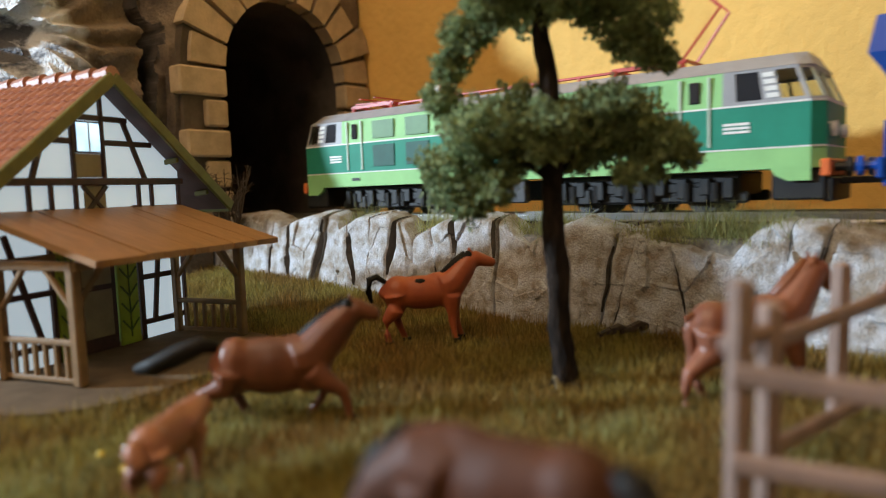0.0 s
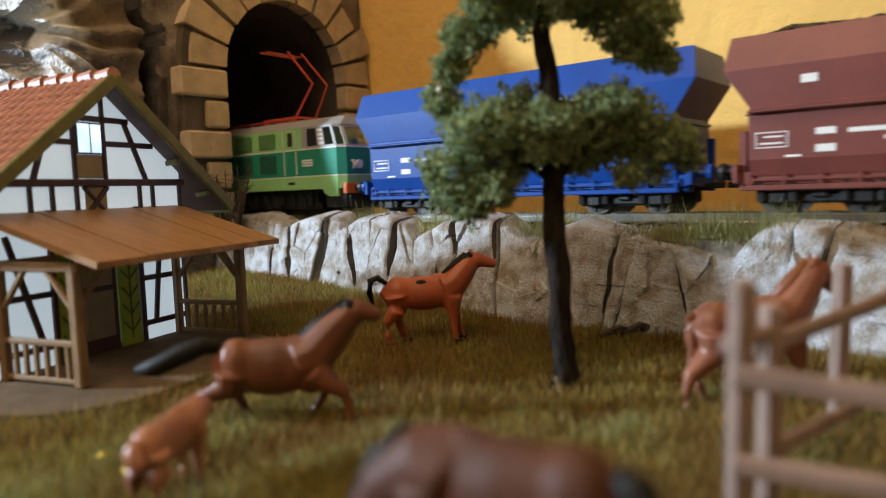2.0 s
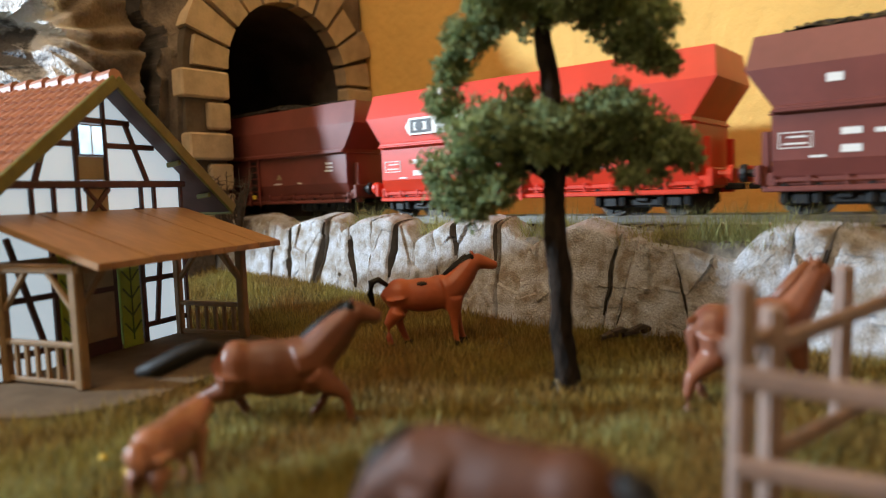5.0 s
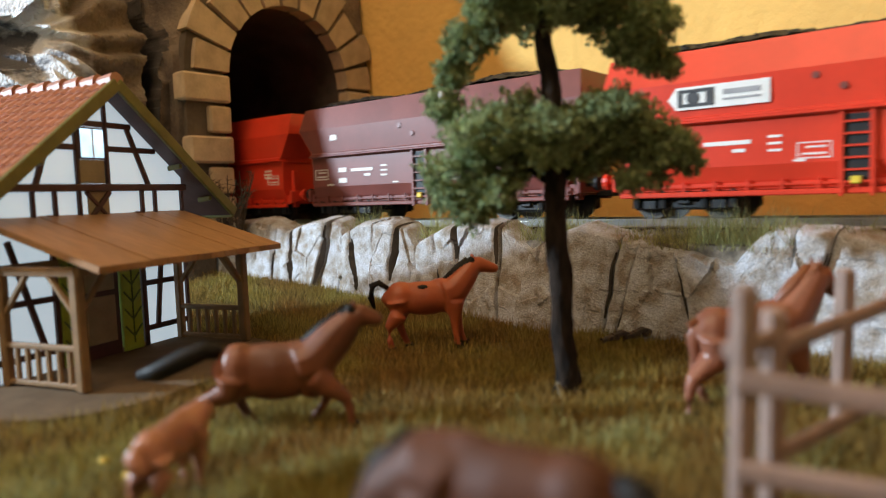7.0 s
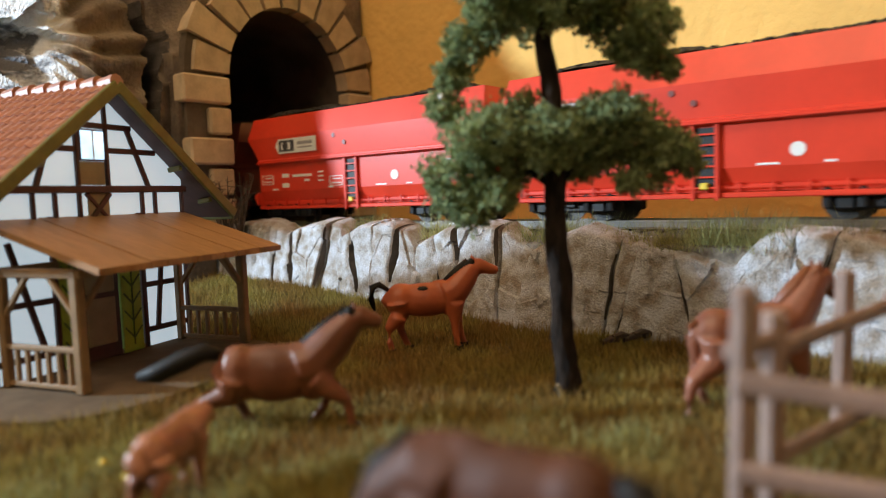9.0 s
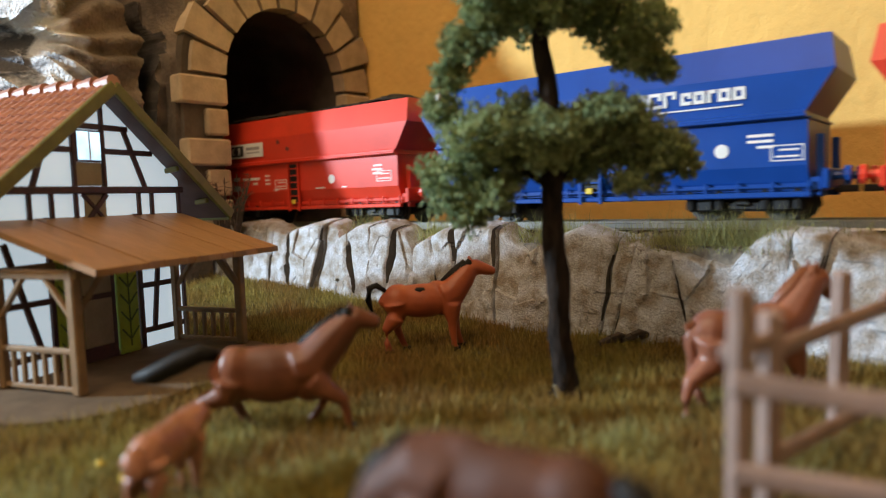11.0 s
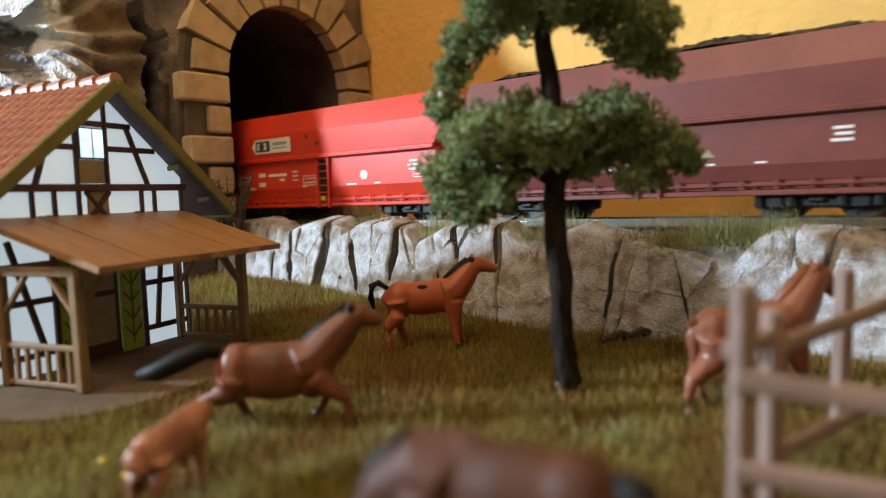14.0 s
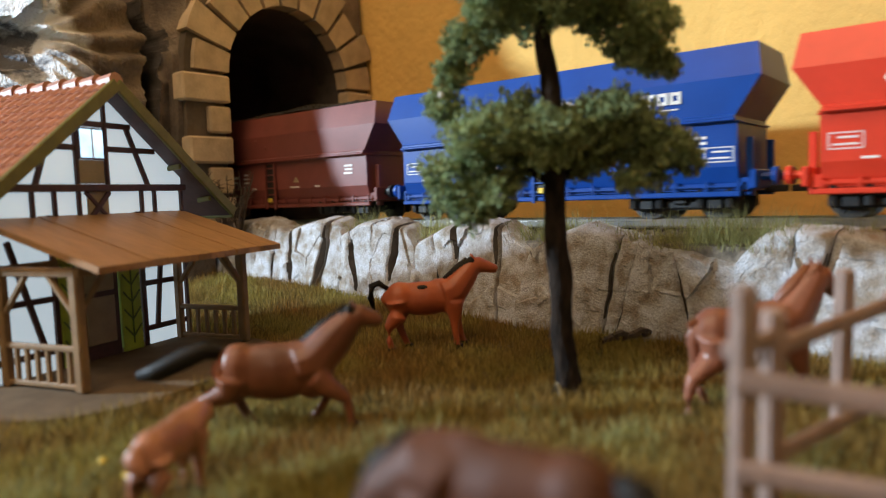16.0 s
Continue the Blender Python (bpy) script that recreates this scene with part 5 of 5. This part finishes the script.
            ball(bm, (p + Vector((0.0006, -0.0010, -0.0010))) * S, (0.0012 * S, 0.0010 * S, 0.0018 * S))
        part("mane", bm, mane_mat or hair, top, "dark mane", smooth=True)
    if patch:
        part("back_patch", ball(bmesh.new(), (-0.0010 * S, -0.0006, 0.0163 * S), (0.0024 * S, 0.0024 * S, 0.0009 * S)), HAIR, top, "black patch on the back", smooth=True)
    return top


def on_meadow(x, y, turn):
    return pose(x, y, meadow_height(x, y), 0, 0, turn)


horse("toy_horse", on_meadow(-0.0060, 0.196, 8), BAY, "orange bay toy horse standing with black mane and tail", 1.08, patch=True, wisp=0.5,
      legs=[(0, 0.0005), (0.0015, 0.0028), (-0.0012, -0.0016), (0.0018, 0.0030)],
      neck=((0.0078, 0.0152), (0.0108, 0.0188), (0.0130, 0.0218)), head=(0.0192, 0.0200),
      tail=[(-0.0098, 0.0162), (-0.0122, 0.0178), (-0.0140, 0.0172), (-0.0144, 0.0140), (-0.0136, 0.0110)])
horse("toy_horse", on_meadow(-0.0335, 0.1325, 6), CHESTNUT, "chestnut toy horse galloping with streaming black tail", 1.06,
      neck=((0.0072, 0.0126), (0.0108, 0.0164), (0.0146, 0.0204)), head=(0.0194, 0.0190), drop=0.0026, girth=1.20,
      legs=[(0.0052, 0.0060), (0.002, -0.001), (-0.004, -0.0055), (0.001, 0.003)],
      tail=[(-0.0098, 0.0146), (-0.0125, 0.0152), (-0.0165, 0.0138), (-0.0210, 0.0118), (-0.0245, 0.0112)])
horse("toy_foal", on_meadow(-0.0410, 0.0985, 82), FOAL, "small pale brown toy foal", 0.72, mane_on=False,
      hair=FOAL,
      neck=((0.0072, 0.0140), (0.0105, 0.0150), (0.0140, 0.0155)), head=(0.0180, 0.0130),
      tail=[(-0.0098, 0.0158), (-0.0112, 0.0150), (-0.0118, 0.0120), (-0.0118, 0.0090), (-0.0112, 0.0070)])
horse("toy_horse", on_meadow(0.0050, 0.0630, 149), DARKBAY, "dark chestnut toy horse grazing with lowered neck", 1.05,
      neck=((0.0080, 0.0140), (0.0125, 0.0110), (0.0160, 0.0065)), head=(0.0200, 0.0022),
      tail=[(-0.0100, 0.0160), (-0.0118, 0.0154), (-0.0124, 0.0125), (-0.0126, 0.0080), (-0.0122, 0.0045)])
horse("toy_horse", on_meadow(0.0590, 0.1350, 14), PALEBAY, "pale brown toy horse trotting with raised head beside the fence", 1.14, hair=PALEBAY, mane_mat=CHESTNUT, wisp=0.5, tail=[(-0.0100, 0.0158), (-0.0110, 0.0152), (-0.0112, 0.0125), (-0.0106, 0.0100), (-0.0100, 0.0080)],
      neck=((0.0080, 0.0150), (0.0112, 0.0190), (0.0138, 0.0225)), head=(0.0180, 0.0185),
      legs=[(0.002, 0.001), (0.001, 0.002), (-0.0035, -0.0050), (0.000, 0.001)])

# ---- fence ----


def fence():
    top = thing("fence", pose(0.0008, 0, 0), "grey brown wooden paddock fence corner", "fence")
    rng = random.Random(2)

    def stick(name, a, b, w, h):
        bm = beam(bmesh.new(), a, b, w, h, 0.0005)
        for v in bm.verts:
            v.co += Vector((0.0003 * noise.noise(v.co * 300), 0.0003 * noise.noise(v.co * 280 + Vector((5, 0, 0))), 0))
        return part(name, bm, FENCE, top)

    def foot(x, y):
        return meadow_height(x, y) - 0.002

    for (x, y), z, w, lean in (((0.0316, 0.0755), -0.0010, 0.0025, 0.0004), ((0.0385, 0.0830), -0.0050, 0.0025, 0.0003), ((0.0655, 0.1150), -0.0046, 0.0026, 0.0008), ((0.062, 0.0640), -0.004, 0.0025, 0)):
        stick("post", (x - lean, y, foot(x, y)), (x, y, z), w, w)
    stick("rail", (0.0300, 0.0748, -0.0113), (0.0640, 0.0625, -0.0150), 0.0014, 0.0026)
    stick("rail", (0.0300, 0.0748, -0.0214), (0.0640, 0.0625, -0.0240), 0.0014, 0.0026)
    stick("rail", (0.0365, 0.0822, -0.0103), (0.0860, 0.1290, -0.0118), 0.0014, 0.0024)
    stick("rail", (0.0390, 0.0835, -0.0235), (0.0800, 0.1240, -0.0290), 0.0014, 0.0024)
    stick("rail", (0.0300, 0.0765, -0.0085), (0.0400, 0.0840, -0.0085), 0.0014, 0.0022)
    stick("rail", (0.0740, 0.1180, -0.0105), (0.0900, 0.1230, -0.0020), 0.0014, 0.0022)


fence()


def twig():
    top = thing("dry_twig", pose(0, 0, 0), "dry dark twig lying in the grass", "twig")
    a, b = Vector((0.0415, 0.186, 0)), Vector((0.062, 0.198, 0))
    for k in range(6):
        p = a.lerp(b, k / 6)
        q = a.lerp(b, (k + 1.6) / 6)
        for v in (p, q):
            v.z = meadow_height(v.x, v.y) + 0.0026 + 0.0009 * (k % 2)
        part("branch", tube(bmesh.new(), [p, (p + q) / 2 + Vector((0, 0, 0.0006)), q], [0.0009, 0.0010, 0.0005], 6), TWIG, top)


twig()

# ---- grass ----


def blades(name, roots, lengths, width, mat, label, lean=0.35, seed=1):
    """Many thin bent blades, each of two faces."""
    rng = np.random.default_rng(seed)
    n = len(roots)
    a = rng.uniform(0, 2 * math.pi, n)
    side = np.stack([np.cos(a), np.sin(a), np.zeros(n)], 1) * width
    out = rng.normal(size=(n, 3)) * lean
    out[:, 2] = 1
    out /= np.linalg.norm(out, axis=1)[:, None]
    bend = rng.normal(size=(n, 3)) * lean * 0.7
    L = lengths[:, None]
    mid = roots + out * L * 0.5
    tip = roots + out * L + bend * L * 0.5
    V = np.stack([roots - side, roots + side, mid + side * 0.8, mid - side * 0.8, tip], 1).reshape(-1, 3)
    faces = []
    for i in range(n):
        k = 5 * i
        faces += [(k, k + 1, k + 2, k + 3), (k + 3, k + 2, k + 4)]
    ob = raw_mesh(name, V.tolist(), faces, mat)
    return tagged(ob, label, "grass", kind="stuff")


def grow():
    rng = np.random.default_rng(9)
    hinv = HOUSE.inverted()
    roots, lens = [], []
    while len(roots) < 120000:
        d = math.sqrt(rng.uniform(0.045 ** 2, 0.40 ** 2))
        x = rng.uniform(-0.72, 0.72) * d
        p = LINE_INV @ Vector((x, d, 0))
        if p.y < 0.034 or p.x > 0.60:
            continue
        h = hinv @ Vector((x, d, 0))
        if -0.08 < h.x < 0.046 and -0.054 < h.y < 0.030 and not (h.x > 0.006 and ((h.x - 0.006) / 0.041) ** 3.3 + (abs(h.y + 0.014) / 0.042) ** 3.3 > 1):
            continue
        patch = noise.noise(Vector((x * 60, d * 60, 1)))
        roots.append((x, d, meadow_height(x, d) - 0.0003))
        lens.append(rng.uniform(0.0018, 0.0042) * (1 + 0.45 * patch))
    blades("meadow_grass", np.array(roots), np.array(lens), 0.00013, GRASS, "short brownish green static grass", 0.4, 3)
    roots, lens = [], []
    for _ in range(5000):
        p = LINE @ Vector((rng.uniform(0.18, 0.56), 0.0365 + abs(rng.normal()) * 0.004, 0))
        roots.append((p.x, p.y, meadow_height(p.x, p.y) - 0.0003))
        lens.append(rng.uniform(0.002, 0.0055))
    blades("wall_foot_grass", np.array(roots), np.array(lens), 0.00011, GRASS, "longer brownish grass along the foot of the rock wall", 0.35, 12)
    # taller pale tufts behind the crest of the rock wall and at its foot
    roots, lens = [], []
    for c, w, n, tall in ((0.3685, 0.014, 900, 0.0075), (0.419, 0.008, 500, 0.008), (0.456, 0.009, 600, 0.009), (0.315, 0.022, 1800, 0.0075), (0.494, 0.01, 200, 0.006), (0.25, 0.05, 900, 0.007), (0.34, 0.06, 600, 0.006)):
        for _ in range(int(n * 0.55)):
            s = rng.normal(c, w * 0.6)
            p = LINE @ Vector((s, rng.uniform(0.0195, 0.0275), -0.0062))
            roots.append(tuple(p))
            lens.append(tall * rng.uniform(0.4, 1.0) * 1.6)
    for _ in range(1300):
        y = rng.uniform(0.0225, 0.0290)
        roots.append(tuple(LINE @ Vector((rng.uniform(0.255, 0.375), y, -0.0066 - 0.30 * (y - 0.0235)))))
        lens.append(rng.uniform(0.002, 0.0048))
    blades("crest_grass", np.array(roots), np.array(lens), 0.00008, TUFT, "pale green grass tufts along the rock wall's crest", 0.38, 5)


grow()


def foreground_tufts():
    """Lighter fresh tufts and a few yellow flowers at the near side of the meadow."""
    rng = np.random.default_rng(21)
    roots, lens = [], []
    for x, y in ((-0.030, 0.100), (-0.018, 0.108), (-0.052, 0.112), (0.006, 0.112), (-0.062, 0.100), (0.030, 0.118), (0.050, 0.105), (-0.010, 0.122), (0.016, 0.130), (-0.040, 0.120)):
        for _ in range(260):
            a, b = x + rng.normal() * 0.0042, y + rng.normal() * 0.0035
            roots.append((a, b, meadow_height(a, b) - 0.0003))
            lens.append(rng.uniform(0.0022, 0.0050))
    blades("fresh_grass", np.array(roots), np.array(lens), 0.00014, TUFT, "lighter yellow green grass tufts in the meadow", 0.4, 8)
    for x, y in ((-0.0490, 0.1010), (-0.0560, 0.1080), (-0.0470, 0.1130), (-0.0100, 0.1090)):
        z = meadow_height(x, y)
        top = thing("flower", pose(x, y, z), "tiny yellow flower in the grass", "flower", "yellow flowers in the meadow")
        part("stem", tube(bmesh.new(), [(0, 0, -0.0005), (0.0002, 0, 0.0035)], [0.0001, 0.0001], 5), TUFT, top)
        part("blossom", ball(bmesh.new(), (0.0002, 0, 0.0038), (0.0007, 0.0007, 0.0005), None, 8, 5), YELLOW, top)


foreground_tufts()


def bush():
    """A thin dark plant at the tunnel's mouth."""
    p = LINE @ Vector((0.532, 0.037, -0.006))
    top = thing("dry_bush", Matrix.Translation(p), "thin dark brown dry bush beside the tunnel mouth", "bush")
    rng = random.Random(6)
    bm = bmesh.new()
    for k in range(40):
        a, l = rng.uniform(0, 6.28), rng.uniform(0.012, 0.034)
        d = Vector((0.4 * math.cos(a), 0.4 * math.sin(a), 1)).normalized()
        mid = d * l * 0.55 + Vector((rng.uniform(-1, 1), rng.uniform(-1, 1), 0)) * 0.003
        tube(bm, [(0.004 * math.cos(a), 0.004 * math.sin(a), -0.002), mid, d * l], [0.0005, 0.0003, 0.00015], 5)
        for _ in range(5):
            b = mid.lerp(d * l, rng.random())
            tube(bm, [b, b + Vector((rng.uniform(-1, 1), rng.uniform(-1, 1), rng.uniform(-0.2, 1))) * 0.004], [0.0002, 0.0001], 4)
    tagged(part("twig_tangle", bm, TWIG, top), kind="stuff")


bush()


# ---- what moves ----


def motions():
    for ob, offset in moving:
        walk(ob, [(t, LINE @ pose(a + offset, 0, 0)) for t, a in ADVANCE])
    steps = [k * 0.08 for k in range(201)]
    for w, x in wheelsets:
        walk(w, [(t, pose(x, 0, WHEEL_R, 0, math.degrees((advance(t) - ADVANCE[0][1]) / WHEEL_R), 0)) for t in steps])


motions()
